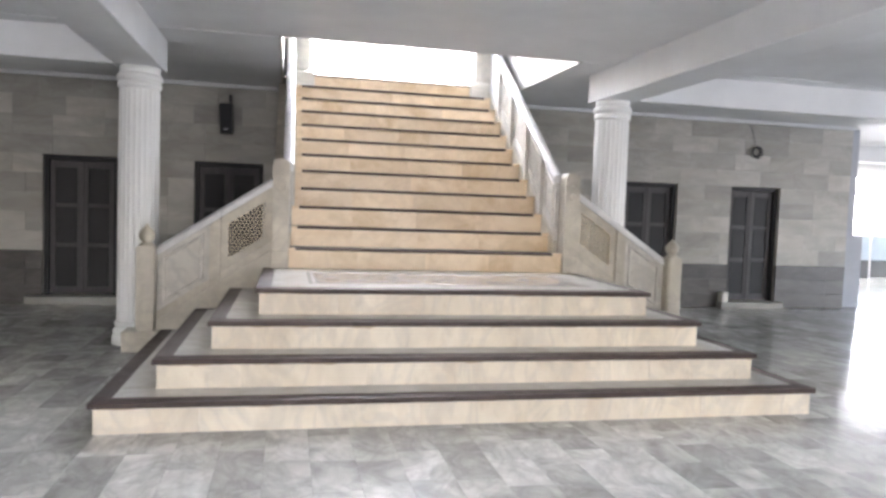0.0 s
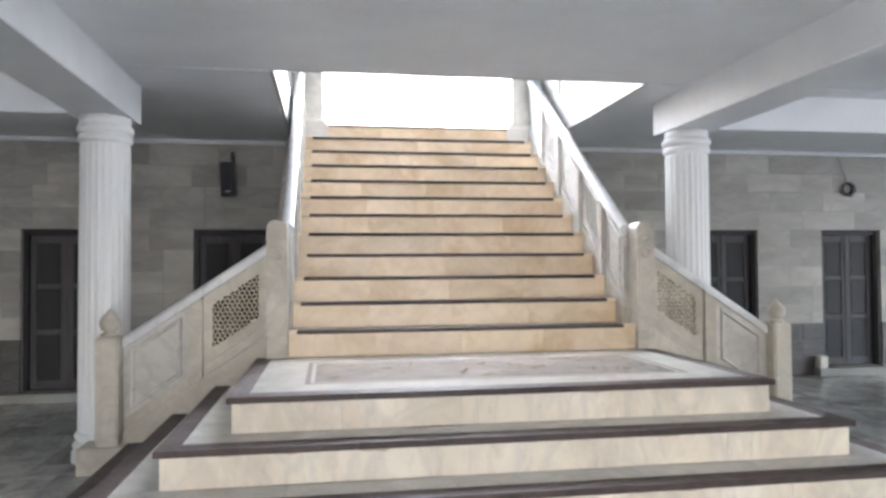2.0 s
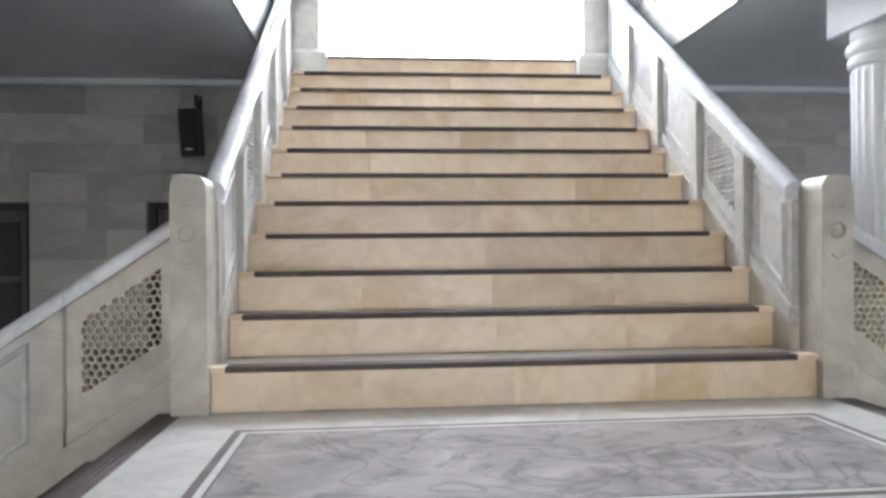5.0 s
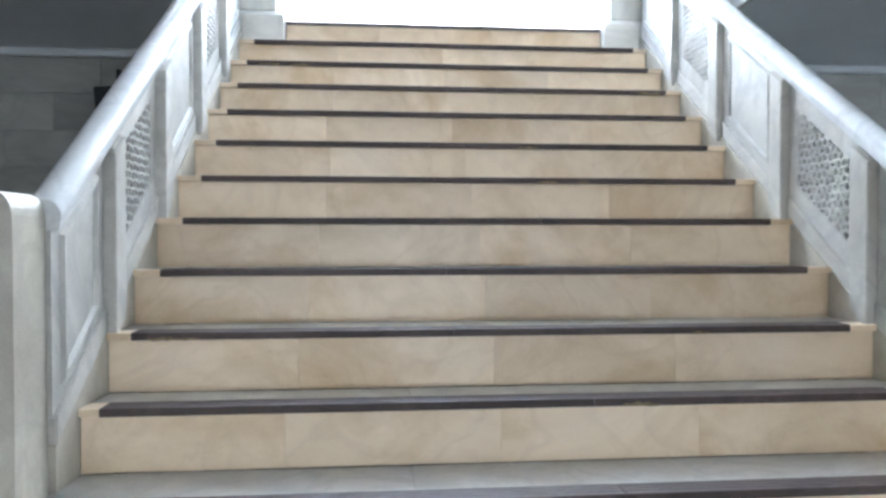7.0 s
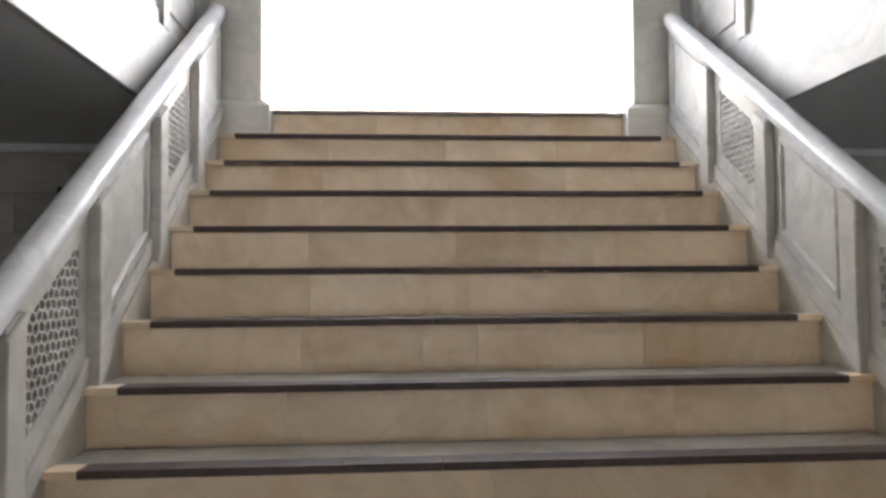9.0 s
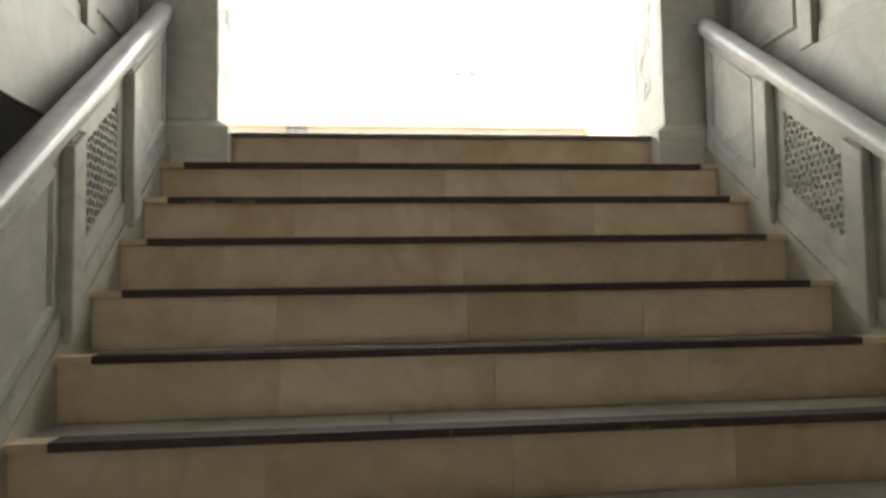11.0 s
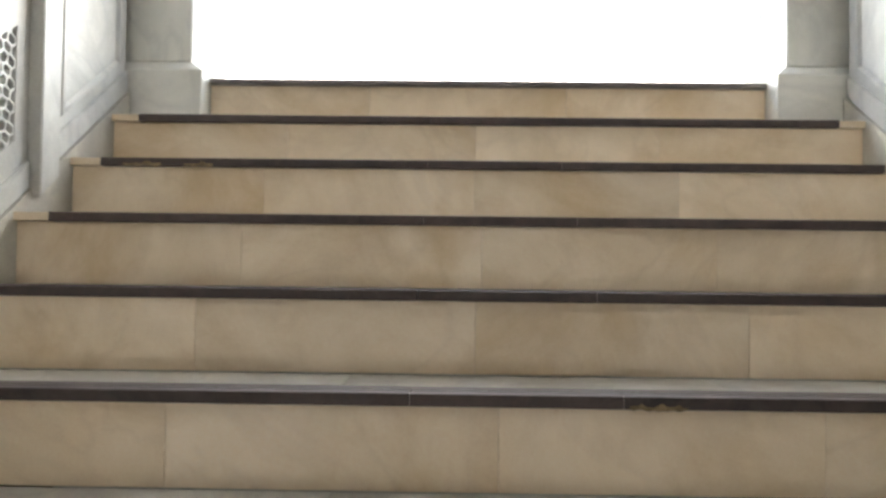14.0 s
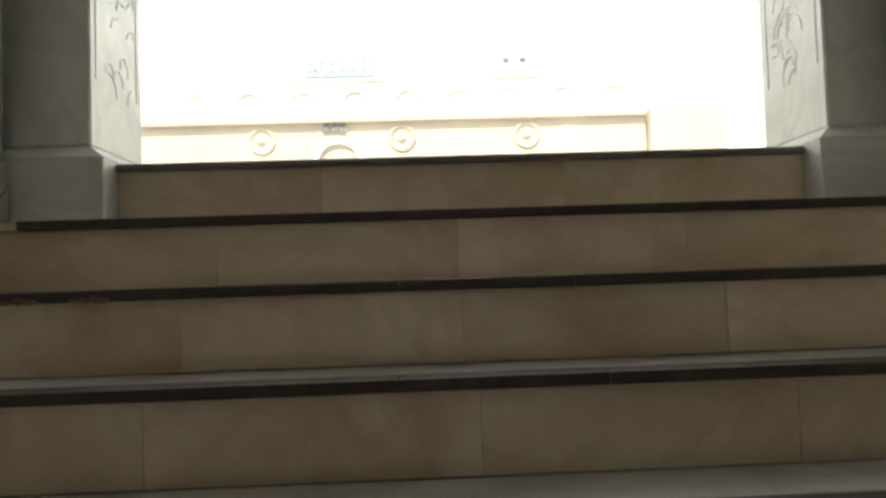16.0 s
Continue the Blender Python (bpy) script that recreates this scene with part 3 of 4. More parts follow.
def balustrade(name, origin, u, n, slope, length, stiles, kinds, foot, label, group="balustrades of the staircase", rail_mat=RAIL, depth=0.15, plinth=(0.0, 0.0)):
    """A stone balustrade that runs along u from origin (at the rail's top); n points to its back. Panels stand between the stiles."""
    root = empty(name, origin, label, "balustrade", group)
    frame_mat = PANEL if slope < 0 else PLAIN
    u, n = Vector(u), Vector(n)

    def place(s, h, d):
        return u * s + n * d + Vector((0, 0, h + slope * s))
    # rail: rounded top, flat sides and a small throat
    prof = [(-0.002, -0.085), (-0.008, -0.05)]
    prof += [(depth / 2 - (depth / 2 + 0.008) * math.cos(math.pi * k / 10), -0.045 + 0.045 * math.sin(math.pi * k / 10)) for k in range(11)]
    prof += [(depth + 0.008, -0.05), (depth + 0.002, -0.085)]
    cuts = [0.0] + [s for s in stiles] + [length]
    cuts = cuts if len(cuts) < 4 else [0.0] + [s for i, s in enumerate(stiles) if i % 2] + [length]
    for a, b in zip(cuts, cuts[1:]):
        bm = bmesh.new()
        sweep(bm, [(p[0], p[1]) for p in prof], [(lambda p, s=s: place(s, p[1], p[0])) for s in (a + 0.0008, b - 0.0008)])
        smooth_part = part("rail", bm, rail_mat, root)
        for poly in smooth_part.data.polygons:
            poly.use_smooth = len(poly.vertices) == 4
        smooth_part.data.set_sharp_from_angle(angle=radians(50))
    ends = [0.0] + [s for s in stiles] + [length]
    wst = 0.095
    for s in stiles:
        bm = bmesh.new()
        out = 0.02 if slope > 0 else 0.013
        prism(bm, place, s, s + wst, -0.69 if slope > 0 else -0.665, -0.098, -out, depth + 0.004)
        prism(bm, place, s + 0.012, s + wst - 0.012, -0.0975, -0.087, -out * 0.5, depth + 0.004)
        part("stile", bm, frame_mat, root)
    bounds = []
    a = 0.0
    for s in stiles:
        bounds.append((a, s))
        a = s + wst
    bounds.append((a, length))
    for (a, b), kind in zip(bounds, kinds):
        a, b = a + 0.001, b - 0.001
        d0, d1 = 0.02, depth - 0.02
        if kind == "solid":
            bm = bmesh.new()
            prism(bm, place, a, b, -0.585, -0.086, d0, d1, 0)
            panel = part("panel", bm, PLAIN, root)
            if b - a > 0.2:
                for dd, dep in ((d0, 0.012), (d1, -0.012)):
                    bm = bmesh.new()
                    moulding(bm, place, a + 0.05, b - 0.05, -0.545, -0.13, dd, 0.03, dep)
                    part("moulding", bm, PLAIN, panel)
        else:
            s0, s1 = a + 0.06, b - 0.06
            bm = bmesh.new()
            prism(bm, place, a, s0, -0.585, -0.086, d0, d1, 0)
            prism(bm, place, s1, b, -0.585, -0.086, d0, d1, 0)
            prism(bm, place, s0, s1, -0.18, -0.086, d0, d1, 0)
            prism(bm, place, s0, s1, -0.585, -0.50, d0, d1, 0)
            panel = part("panel_frame", bm, frame_mat, root)
            bm = bmesh.new()
            pierced(bm, place, s0, s1, -0.50, -0.18, 0.0225, 0.0225 + (0.042 if slope >= 0 else 0.018), slope, 0.034, 0.78 if slope >= 0 else 0.80)
            part("pierced_screen", bm, JALI if slope < 0 else PLAIN, panel, "pierced marble lattice")
        bm = bmesh.new()
        prism(bm, place, a, b, -0.665, -0.586, 0.008, depth - 0.008, 0.004)
        part("bottom_rail", bm, frame_mat, root)
    # plinth down to the steps
    bm = bmesh.new()
    p0, p1 = plinth
    v = [bm.verts.new(place(q, h, d)) for q, lo in ((0.0, p0), (length, p1)) for h in (-foot, -0.667) for d in (lo, depth + 0.1 * (slope > 0))]
    for q in ((0, 1, 3, 2), (4, 6, 7, 5), (0, 4, 5, 1), (2, 3, 7, 6), (0, 2, 6, 4), (1, 5, 7, 3)):
        bm.faces.new([v[k] for k in q])
    part("plinth", bm, PANEL, root)
    return root


TAN = 0.711
for side in (1, -1):
    stl = [7.73 - 7.362, 8.28 - 7.362, 8.87 - 7.362, 9.43 - 7.362]
    balustrade("balustrade", (1.278 if side > 0 else -1.303, 7.362, 1.742), (0, 1, 0), (side, 0, 0), TAN, 10.015 - 7.362, stl,
               ("solid", "jali", "solid", "jali", "solid"), 1.15, "white marble stair balustrade with pierced and plain panels", depth=0.085, plinth=(0.012, 0.0))
    balustrade("balustrade", (side * 1.482, 7.255, 1.592), (side, 0, 0), (0, 1, 0), -0.66, 0.995, [0.45],
               ("jali", "solid"), 0.92, "weathered marble balustrade with one pierced panel", depth=0.10)
    balustrade("upper_balustrade", (side * (VX + 0.012), V0 + 0.03, 3.93), (0, 1, 0), (side, 0, 0), 0.0, 10.06 - V0 - 0.03, [0.42, 0.97, 1.52, 2.09],
               ("solid", "jali", "solid", "jali", "solid"), 0.668, "white marble balustrade round the stair opening", "balustrades of the upper hall", depth=0.13)
    # tall newel at the landing
    post = empty("newel_post", (side * 1.409, 7.275, LAND), "worn cream marble newel post with rounded top", "newel post", "newel posts of the landing")
    bm = bmesh.new()
    outline = [(-0.074, 0.0), (0.074, 0.0), (0.074, 0.888)] + [((0.074 * (1 if math.cos(a) > 0 else -1)) * abs(math.cos(a)) ** 0.55, 0.908 + 0.088 * math.sin(a) ** 0.8) for a in [math.pi * k / 14 for k in range(1, 14)]] + [(-0.074, 0.888)]
    sweep(bm, outline, [(lambda p, d=d: (p[0], d, p[1])) for d in (-0.09, 0.086)])
    bmesh.ops.bevel(bm, geom=[e for e in bm.edges if len(e.link_faces) == 2 and e.calc_face_angle() > 1.0], offset=0.028, segments=2, affect="EDGES")
    part("shaft", bm, PANEL, post)
    bm = bmesh.new()
    spiral = [(0.006 + 0.0019 * q, 0.55 * q) for q in range(14)]
    sweep(bm, [(-0.004, 0), (0, 0.005), (0.004, 0)], [(lambda p, r=r, t=t: ((r + p[0]) * math.cos(t), -0.0895 - p[1], 0.75 + (r + p[0]) * math.sin(t))) for r, t in spiral])
    part("spiral", bm, PANEL, post, "carved spiral in low relief")
    bm = bmesh.new()
    ring_pts = [2 * math.pi * q / 24 for q in range(25)]
    sweep(bm, [(-0.004, 0), (0, 0.006), (0.004, 0)], [(lambda p, t=t: ((0.036 + p[0]) * math.cos(t), -0.0895 - p[1], 0.75 + (0.036 + p[0]) * math.sin(t))) for t in ring_pts])
    part("roundel", bm, PANEL, post)
    for cz, rise in ((0.845, 1), (0.645, -1)):
        bm = bmesh.new()
        leaf = [(0.03 * math.cos(t), cz + rise * 0.022 * math.sin(t) ** 2) for t in [math.pi * q / 12 for q in range(13)]]
        sweep(bm, [(-0.004, 0), (0, 0.005), (0.004, 0)], [(lambda p, c=c: (c[0], -0.0895 - p[1], c[1] + p[0])) for c in leaf])
        part("carved_leaf", bm, PANEL, post)
    block("base_block", -0.077, 0.077, -0.093, 0.089, 0.0, 0.16, PANEL, post, 0.004)
    # low newel at the foot
    foot = empty("foot_newel", (side * 2.555, 7.235, 0.0), "grey weathered marble newel with onion finial", "newel post", "newel posts at the foot")
    bm = bmesh.new()
    box(bm, -0.19, 0.13, -0.09, 0.17, 0.0, 0.185, 0.006)
    for v in bm.verts:
        v.co.x *= -side if side > 0 else 1
    part("plinth_block", bm, PANEL, foot)
    bm = bmesh.new()
    box(bm, -0.077, 0.077, -0.077, 0.10, 0.186, 0.94, 0.012, 2)
    part("shaft", bm, PANEL, foot)
    bm = bmesh.new()
    lathe(bm, [(0.05, 0.94), (0.062, 0.945), (0.062, 0.96), (0.04, 0.968), (0.038, 0.975), (0.058, 0.99), (0.068, 1.015), (0.070, 1.04), (0.062, 1.065), (0.045, 1.087), (0.024, 1.105), (0.010, 1.125), (0.003, 1.135)], (0, 0.01, 0), 28)
    smooth(part("finial", bm, PANEL, foot))

# ---- doors ----


def arch_panel(bm, x0, x1, z0, z1, rise, y0, y1, top=True):
    """A recessed field with a lobed arch at its head or foot."""
    xm, hw = (x0 + x1) / 2, (x1 - x0) / 2
    curve = []
    for k in range(11):
        a = math.pi * k / 10
        curve.append((xm + hw * math.cos(a), rise * math.sin(a) ** 0.6))
    if top:
        pts = [(x0, z0), (x1, z0)] + [(p, z1 - rise + q) for p, q in curve]
    else:
        pts = [(x1, z1), (x0, z1)] + [(2 * xm - p, z0 + rise - q) for p, q in curve]
    sweep(bm, pts, [(lambda p, d=d: (p[0], d, p[1])) for d in (y0, y1)])


def door(index, x0, x1):
    w = x1 - x0
    root = empty("door_%d" % index, (x0, 10.33, 0.10), "closed dark wooden double door with arched panels", "door", "doors of the hall", "structure")
    h = 1.748
    bm = bmesh.new()
    box(bm, 0, 0.055, -0.04, 0.10, 0, h, 0.004)
    box(bm, w - 0.055, w, -0.04, 0.10, 0, h, 0.004)
    box(bm, 0.055, w - 0.055, -0.04, 0.10, h - 0.06, h, 0.004)
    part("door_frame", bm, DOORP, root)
    for a, b in ((0.057, w / 2 - 0.002), (w / 2 + 0.002, w - 0.057)):
        leaf_bm = bmesh.new()
        box(leaf_bm, a, b, 0.03, 0.06, 0.012, h - 0.062)
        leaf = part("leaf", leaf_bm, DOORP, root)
        s = 0.062
        rails = [0.012, 0.10, 0.60, 0.655, 1.10, 1.155, h - 0.15, h - 0.062]
        bm = bmesh.new()
        box(bm, a, a + s, 0.012, 0.03, 0.012, h - 0.062, 0.003)
        box(bm, b - s, b, 0.012, 0.03, 0.012, h - 0.062, 0.003)
        for z0, z1 in zip(rails[::2], rails[1::2]):
            box(bm, a + s, b - s, 0.013, 0.03, z0, z1, 0.003)
        part("stiles_and_rails", bm, DOORW, leaf, "grey-brown worn framing")
        for z0, z1, rise, top in ((0.12, 0.585, 0.05, False), (0.675, 1.085, 0.0, True), (1.175, h - 0.165, 0.07, True)):
            bm = bmesh.new()
            if rise:
                arch_panel(bm, a + s + 0.015, b - s - 0.015, z0, z1, rise, 0.022, 0.031, top)
            else:
                box(bm, a + s + 0.015, b - s - 0.015, 0.022, 0.031, z0, z1, 0.003)
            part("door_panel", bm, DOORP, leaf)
    bm = bmesh.new()
    box(bm, w / 2 - 0.022, w / 2 + 0.022, 0.0, 0.0125, 0.012, h - 0.062, 0.004)
    part("meeting_rail", bm, DOORW, root)
    tagged(block("door_sill", x0 - 0.16, x1 + 0.06, 10.08, 10.31, 0.0, 0.098, CLAD, None, 0.006), "low stone door sill", "sill", kind="structure")


for i, (a, b) in enumerate(DOORS):
    door(i + 1, a, b)

# ---- wall things ----
spk = empty("wall_speaker", (-2.095, 10.23, 2.42), "small black wall loudspeaker on a bracket", "loudspeaker")
bm = bmesh.new()
v = []
for d, w0, w1 in ((-0.21, -0.08, 0.08), (-0.05, -0.055, 0.055)):
    v.append([bm.verts.new((xx, d, zz)) for xx, zz in ((w0, -0.19), (w1, -0.19), (w1, 0.19), (w0, 0.19))])
for k in range(4):
    bm.faces.new((v[0][k - 1], v[0][k], v[1][k], v[1][k - 1]))
bm.faces.new(v[0])
bm.faces.new(v[1])
bmesh.ops.bevel(bm, geom=list(bm.edges), offset=0.008, segments=2, affect="EDGES")
cab = part("cabinet", bm, BLACK, spk)
bm = bmesh.new()
box(bm, -0.066, 0.066, -0.218, -0.206, -0.172, 0.172, 0.004)
part("grille", bm, GRILLE, cab)
bm = bmesh.new()
box(bm, -0.03, 0.03, -0.221, -0.217, -0.135, -0.122)
part("badge", bm, STEEL, cab)
bm = bmesh.new()
box(bm, -0.02, 0.02, -0.012, 0.0, 0.10, 0.30, 0.003)
box(bm, -0.015, 0.015, -0.13, -0.012, 0.255, 0.285, 0.004)
box(bm, -0.015, 0.015, -0.13, -0.10, 0.19, 0.256, 0.004)
part("bracket", bm, BLACK, spk)
cab.rotation_euler = (radians(9), 0, radians(-12))

coil = empty("cable_coil", (5.585, 10.23, 2.38), "coil of dark cable hung from a nail on the wall", "cable")
bm = bmesh.new()
rng = random.Random(8)
for turn in range(4):
    r = 0.062 + 0.009 * turn
    cx, cz = rng.uniform(-0.008, 0.008), rng.uniform(-0.01, 0.004)
    pts = [(cx + r * math.cos(a) * 0.95, -0.018 - 0.009 * turn, cz + r * math.sin(a)) for a in [2 * math.pi * k / 28 for k in range(28)]]
    prof = [(0.008 * math.cos(a), 0.008 * math.sin(a)) for a in [2 * math.pi * k / 6 for k in range(6)]]
    loops = []
    for k, p in enumerate(pts):
        a = 2 * math.pi * k / 28
        loops.append([bm.verts.new((p[0] + q[0] * math.cos(a), p[1] + q[1], p[2] + q[0] * math.sin(a))) for q in prof])
    for k in range(28):
        for q in range(6):
            bm.faces.new((loops[k - 1][q - 1], loops[k - 1][q], loops[k][q], loops[k][q - 1]))
smooth(part("coil", bm, BLACK, coil))
bm = bmesh.new()
box(bm, -0.005, 0.005, -0.045, 0.0, 0.066, 0.076, 0.002)
part("nail", bm, BLACK, coil)
bm = bmesh.new()
drop = [(-0.004 - 0.13 * (q / 8) ** 1.4, 0.07 + 0.345 * q / 8) for q in range(9)]
sweep(bm, [(0.004 * math.cos(a), 0.004 * math.sin(a)) for a in [math.pi * q / 3 for q in range(6)]], [(lambda p, c=c: (c[0] + p[0], -0.012 + p[1], c[1])) for c in drop])
part("cable", bm, GREYP, coil, "thin grey lead up to the cornice")
tagged(block("stone_block", 5.075, 5.185, 10.10, 10.22, 0.098, 0.25, JAMB, None, 0.01), "small pale stone block on the door sill", "stone block")

# ---- passage at the side: parapet, steel hoop, open window ----
parapet = empty("parapet", (12.8, 15.9, 0), "low grey parapet with a pale blue panel", "parapet")
block("base", -2.19, 2.19, -0.1, 0.1, 0.0, 0.42, GREYP, parapet, 0.006)
block("panel", -2.19, 2.19, -0.05, 0.05, 0.421, 1.02, BLUEP, parapet, 0.004)
block("coping", -2.19, 2.19, -0.08, 0.08, 1.021, 1.07, STEEL, parapet, 0.006)
hoop = empty("steel_hoop", (12.58, 15.0, 0), "bent tubular steel rail", "handrail")
bm = bmesh.new()
pts = [(-0.35, 0.0), (-0.35, 0.9), (-0.33, 1.05), (-0.25, 1.17), (-0.12, 1.23), (0.05, 1.25), (1.4, 1.25), (1.5, 1.2), (1.53, 1.1), (1.53, 0.0)]
loops = []
for k, (px, pz) in enumerate(pts):
    ax, az = pts[max(k - 1, 0)]
    bx, bz = pts[min(k + 1, len(pts) - 1)]
    ln = math.hypot(bx - ax, bz - az)
    tx, tz = (bx - ax) / ln, (bz - az) / ln
    loops.append([bm.verts.new((px - tz * 0.025 * math.cos(a), 0.025 * math.sin(a), pz + tx * 0.025 * math.cos(a))) for a in [2 * math.pi * q / 10 for q in range(10)]])
for a, b in zip(loops, loops[1:]):
    for q in range(10):
        bm.faces.new((a[q - 1], a[q], b[q], b[q - 1]))
smooth(part("tube", bm, STEEL, hoop))
window = empty("window_1", (12.8, 16.1, 1.07), "wide open window with one white transom", "window", kind="structure")
block("transom", -2.2, 2.2, -0.04, 0.04, 1.02, 1.09, WHITE, window)
block("mullion", -1.95, -1.88, -0.035, 0.035, 0.0, 1.43, WHITE, window)
pier = empty("pier", (7.31, 10.36, 0), "pale blue-grey painted pier at the wall end", "pier")
block("foot", 0.0, 0.41, 0.0, 0.34, 0.0, 1.15, PALE, pier, 0.006)
block("shaft", 0.0, 0.25, 0.02, 0.32, 1.151, 2.848, PALE, pier, 0.006)
sign = empty("sign_board", (17.3, 20.0, -0.32), "red-brown board on two posts", "sign")
block("board", -0.5, 0.5, -0.02, 0.02, 2.05, 2.27, REDB, sign, 0.005)
for px in (-0.42, 0.42):
    block("post", px - 0.025, px + 0.025, 0.021, 0.07, 0.0, 2.25, GREYP, sign, 0.004)

# ---- outside: ground, far facade ----
tagged(block("ground", -400, 400, 16.5, 900, -0.6, -0.32, GROUND, None, 0), "pale paved courtyard ground", "ground", kind="structure")
tagged(block("terrace", -6, 6, 10.75, 16.3, 2.75, 3.0, GROUND, None, 0.01), "paved terrace outside the opening", "terrace", kind="structure")
# self-lit panel added behind the buildings; whitens the sky, lights the terrace opening
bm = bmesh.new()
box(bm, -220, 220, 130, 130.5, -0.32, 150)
tagged(part("backdrop", bm, SKYGLOW), "glowing white panel standing in for the distant sky", "sky", kind="structure")
far = empty("facade", (0, 26, -0.32), "sunlit pale stone gateway building with medallions", "building")
bm = bmesh.new()
box(bm, -14, 5.8, 0, 1.2, 0, 7.08)
part("wall", bm, FACADE, far)
block("cornice", -14, 5.8, -0.12, 1.2, 7.081, 7.2, FACADE, far, 0.02)
block("tower", 5.85, 7.75, -0.3, 1.4, 0, 7.25, FACADE, far, 0.02)
bm = bmesh.new()
for k in range(3):
    for r in range(2):
        box(bm, -2.42 + 0.2 * k, -2.26 + 0.2 * k, -0.06, -0.002, 6.86 + 0.14 * r, 6.97 + 0.14 * r)
part("vent_grille", bm, GREYP, far, "dark vent grille")
for mx in (-3.97, -0.45, 2.72):
    bm = bmesh.new()
    lathe(bm, [(0.34, 0), (0.34, 0.03), (0.28, 0.05), (0.28, 0.03), (0.08, 0.03), (0.08, 0.07), (0.02, 0.075)], (0, 0, 0), 28)
    for v in bm.verts:
        v.co = Vector((mx + v.co.x, -0.002 - v.co.z, 6.66 + v.co.y))
    smooth(part("medallion", bm, FACADE, far))
bm = bmesh.new()
pts = [(-2.06 + 0.62 * math.cos(a), 6.1 + 0.58 * math.sin(a)) for a in [math.pi * k / 16 for k in range(17)]]
pts += [(-2.06 - 0.5 * math.cos(a), 6.1 + 0.46 * math.sin(a)) for a in [math.pi * k / 16 for k in range(17)]]
sweep(bm, pts, [(lambda p, d=d: (p[0], d, p[1])) for d in (-0.08, -0.002)])
part("arch", bm, FACADEW, far, "white painted arch moulding")
hall = empty("prayer_hall", (0, 32, -0.32), "tall white building with a blue tiled panel", "building")
block("wall", -22, 22, 0, 2, 0, 10.2, FACADEW, hall, 0.03)
block("parapet_block", -4.25, -1.05, -0.06, 1.2, 9.85, 11.0, FACADEW, hall, 0.03)
block("parapet_block", 2.4, 4.3, -0.06, 1.2, 9.85, 10.8, FACADEW, hall, 0.03)
for px in (3.05, 3.62):
    block("bracket", px - 0.1, px + 0.1, -0.12, -0.062, 10.42, 10.54, GREYP, hall, 0.01)
panel = block("tile_panel", -3.8, -1.4, -0.09, -0.062, 10.0, 10.6, BLUET, hall, 0.004, "teal tiled panel with white flowing script")
# flowing white strokes: tall uprights, bowls and dots, too far off to be read
rng = random.Random(11)
bm = bmesh.new()
for k in range(20):
    x0 = -3.72 + 0.115 * k + rng.uniform(-0.02, 0.02)
    if k % 3 != 2:
        pts = [(x0 + 0.02 * math.sin(q), 10.08 + 0.44 * q / 6) for q in range(7)]
    else:
        pts = [(x0 + 0.12 * math.cos(a), 10.2 + 0.13 * math.sin(a)) for a in [math.pi * (0.9 + 0.22 * q) for q in range(7)]]
    sweep(bm, [(-0.018, 0), (-0.018, 0.008), (0.018, 0.008), (0.018, 0)], [(lambda p, c=c: (c[0] + p[0], -0.0905 - p[1], c[1] + p[0] * 0.4)) for c in pts])
for k in range(26):
    x0, z0 = rng.uniform(-3.7, -1.5), rng.uniform(10.07, 10.53)
    w, h = rng.uniform(0.05, 0.16), rng.uniform(-0.05, 0.05)
    sweep(bm, [(0, -0.016), (0.007, -0.016), (0.007, 0.016), (0, 0.016)], [(lambda p, c=c: (c[0], -0.0905 - p[0], c[1] + p[1])) for c in ((x0, z0), (x0 + w / 2, z0 + h), (x0 + w, z0))])
part("script", bm, FACADEW, panel, "white raised strokes")
for k in range(9):
    cx = -7.4 + 1.77 * k
    bm = bmesh.new()
    outer = [(cx + 0.42 * math.cos(a), 9.3 + 0.34 * math.sin(a)) for a in [math.pi * q / 12 for q in range(13)]]
    inner = [(cx - 0.30 * math.cos(a), 9.3 + 0.2 * math.sin(a)) for a in [math.pi * q / 12 for q in range(13)]]
    sweep(bm, outer + inner, [(lambda p, d=d: (p[0], d, p[1])) for d in (-0.06, -0.002)])
    part("arch_moulding", bm, OCHRE, hall, "small ochre arch")

# ---- slabs of the walls and the floor ----
DADO_TOP = 0.66


def hidden(x0, x1, z0, z1):
    return any(a - 0.001 < (x0 + x1) / 2 < b + 0.001 and (z0 + z1) / 2 < 1.85 for a, b in DOORS)


def clad(z0, z1, mat, y0, widths, seed, parent, name, xs=(-6.6, 7.3)):
    r = random.Random(seed)
    edges = [xs[0]]
    marks = sorted([m for ab in DOORS for m in ab]) if z0 < 1.84 else []
    while edges[-1] < xs[1]:
        nxt = edges[-1] + r.choice(widths)
        for m in marks:
            if edges[-1] + 0.001 < m < nxt + 0.12:
                nxt = m
                break
        if xs[1] - nxt < 0.15:
            nxt = xs[1]
        edges.append(nxt)
    for a, b in zip(edges, edges[1:]):
        if not hidden(a, b, z0, z1):
            piece(name, round(a, 3) + 0.001, round(b, 3) - 0.001, y0 + r.choice((0, 0.0012, 0.0024)), 10.262, z0 + 0.001, z1 - 0.001, mat, parent, 0.0015)


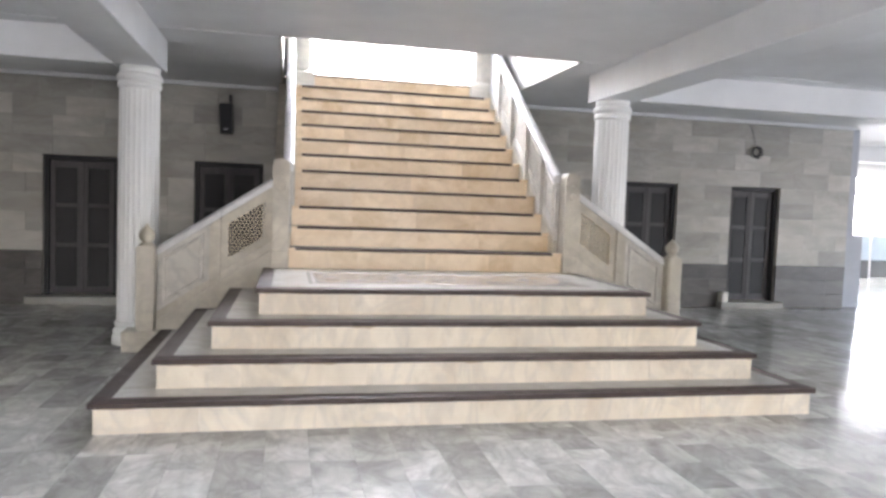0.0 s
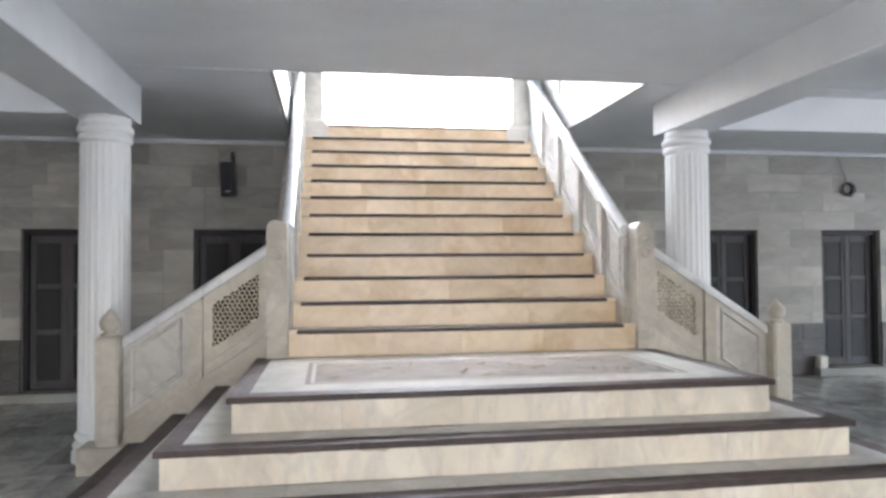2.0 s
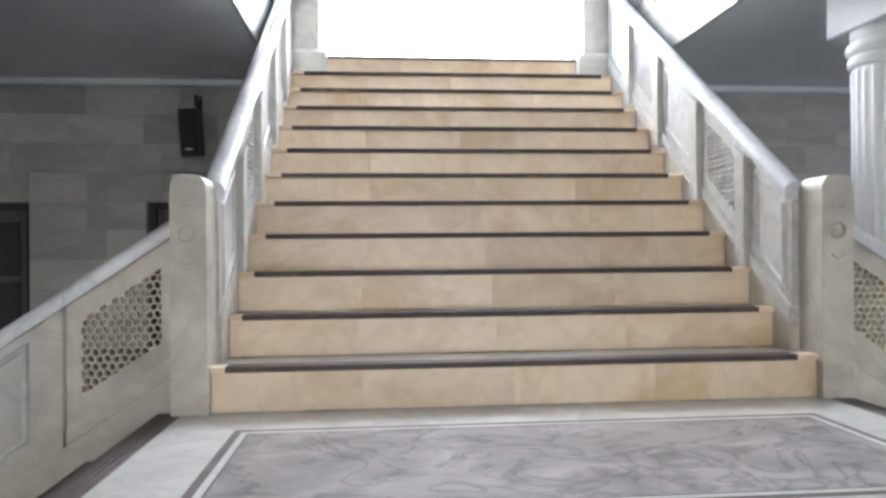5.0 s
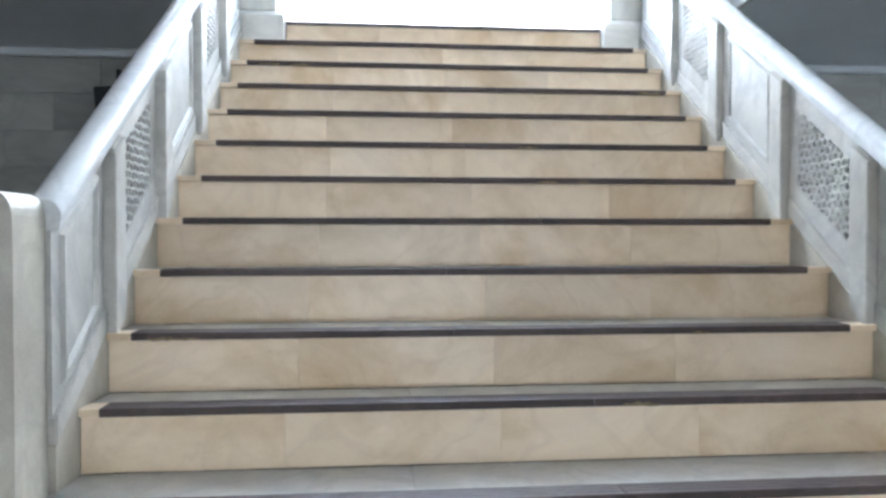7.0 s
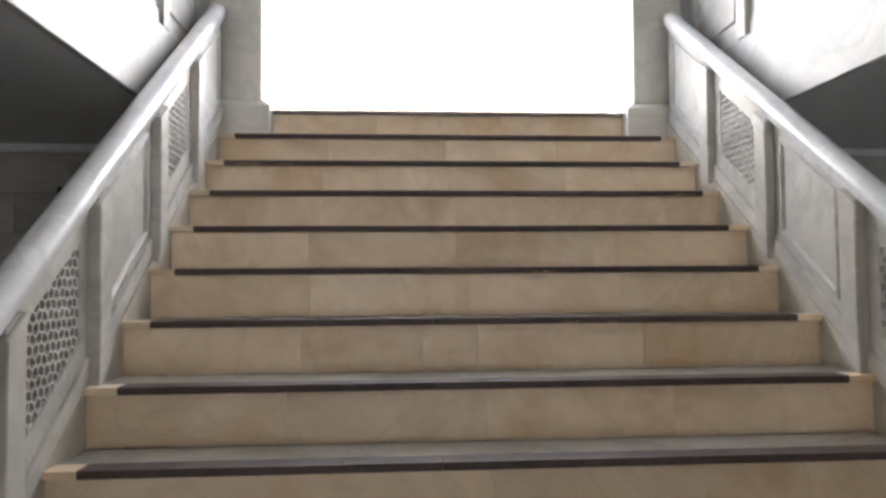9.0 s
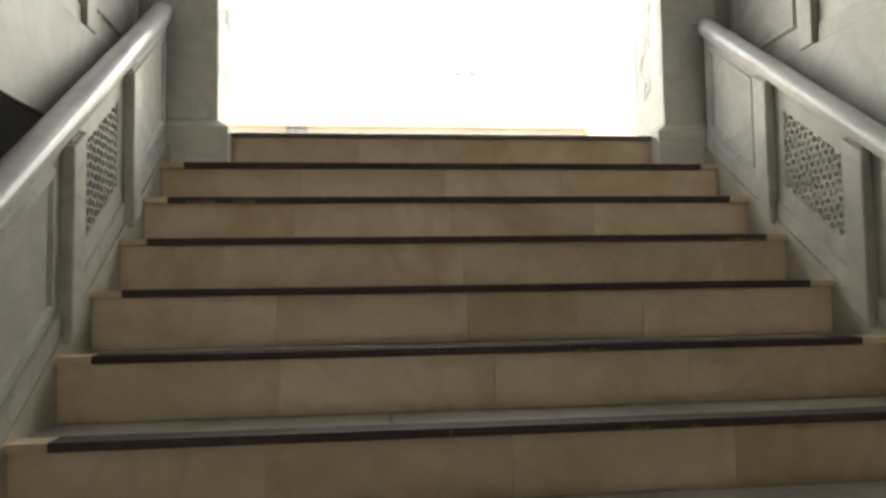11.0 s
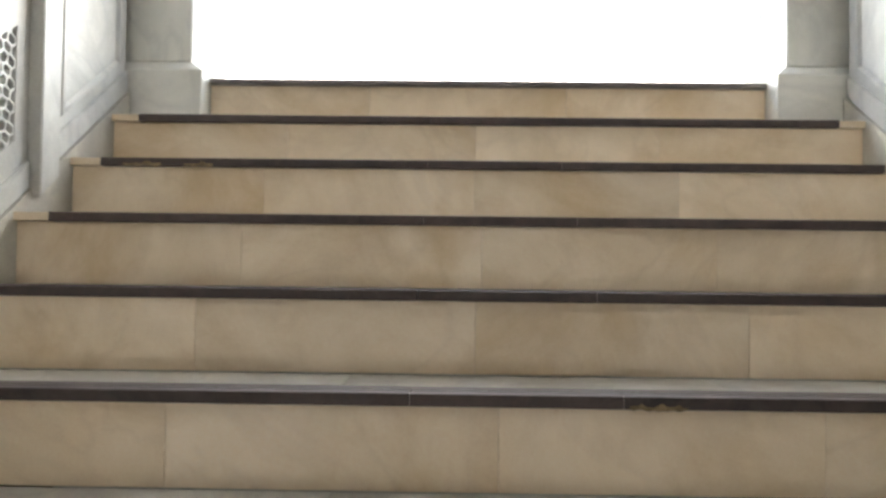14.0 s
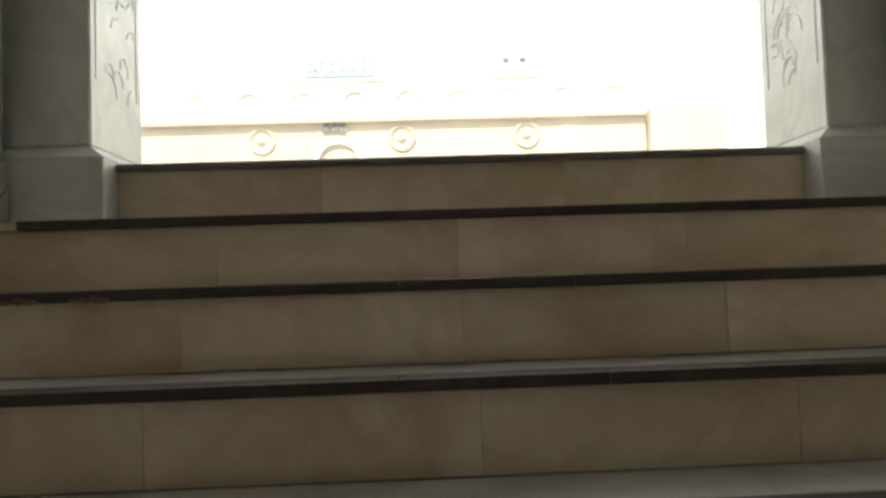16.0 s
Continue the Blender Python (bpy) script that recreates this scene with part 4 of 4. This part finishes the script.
rows = [DADO_TOP, 0.90, 1.14, 1.38, 1.62, 1.85, 2.09, 2.33, 2.57, 2.85]
for k, (z0, z1) in enumerate(zip(rows, rows[1:])):
    clad(z0, z1, CLAD, WALL, (0.45, 0.6, 0.6, 0.75), 20 + k, wall_north, "wall_slab")
for k, (z0, z1) in enumerate(((0.0, 0.22), (0.22, 0.44), (0.44, DADO_TOP))):
    clad(z0, z1, DADO, WALL - 0.008, (0.6, 0.75, 0.9), 40 + k, wall_north, "dado_slab")
tagged(block("cornice", -6.6, 7.3, 10.17, 10.228, 2.80, 2.848, CEILING, None, 0.008), "thin painted cornice under the ceiling", "cornice", kind="structure")

# floor slabs: singly near the stairs, joined elsewhere
TX, TY = 0.24, 0.42
verts, faces = [], []
lay = random.Random(91)
slabs = []
for i in range(-39, 65):
    y = -5.3 - lay.uniform(0, 0.4)
    while y < 16.3:
        y2 = y + lay.choice((0.26, 0.36, 0.42, 0.42, 0.56))
        slabs.append((i * TX, y, i * TX + TX, y2))
        y = y2
for x0, y0, x1, y1 in slabs:
    if x0 > 15.2 or x1 < -9.2 or y1 < -5.1 or y0 > 16.3:
        continue
    if x0 > -2.3 and x1 < 2.25 and y0 > 5.0 and y1 < 10.2:
        continue
    if y0 > 9.9 and x1 < 7.3 and y1 > 10.2:
        continue
    if -4.2 < x0 < 2.9 and 1.9 < y0 < 7.2:
        piece("floor_slab", x0 + 0.0004, x1 - 0.0004, y0 + 0.0004, y1 - 0.0004, -0.02, 0.0, FLOORM, floor, 0.0005)
    else:
        b = len(verts)
        e = 0.0005
        verts += [(x0 + e, y0 + e, -0.011), (x1 - e, y0 + e, -0.011), (x1 - e, y1 - e, -0.011), (x0 + e, y1 - e, -0.011)]
        verts += [(x0 + e, y0 + e, 0.0), (x1 - e, y0 + e, 0.0), (x1 - e, y1 - e, 0.0), (x0 + e, y1 - e, 0.0)]
        faces += [(b + 4, b + 5, b + 6, b + 7), (b, b + 1, b + 5, b + 4), (b + 1, b + 2, b + 6, b + 5), (b + 2, b + 3, b + 7, b + 6), (b + 3, b, b + 4, b + 7)]
me = bpy.data.meshes.new("floor_slabs")
me.from_pydata(verts, [], faces)
me.materials.append(FLOORJ)
rest = new("floor_slabs", me)
rest.parent = floor
tagged(rest, kind="stuff")
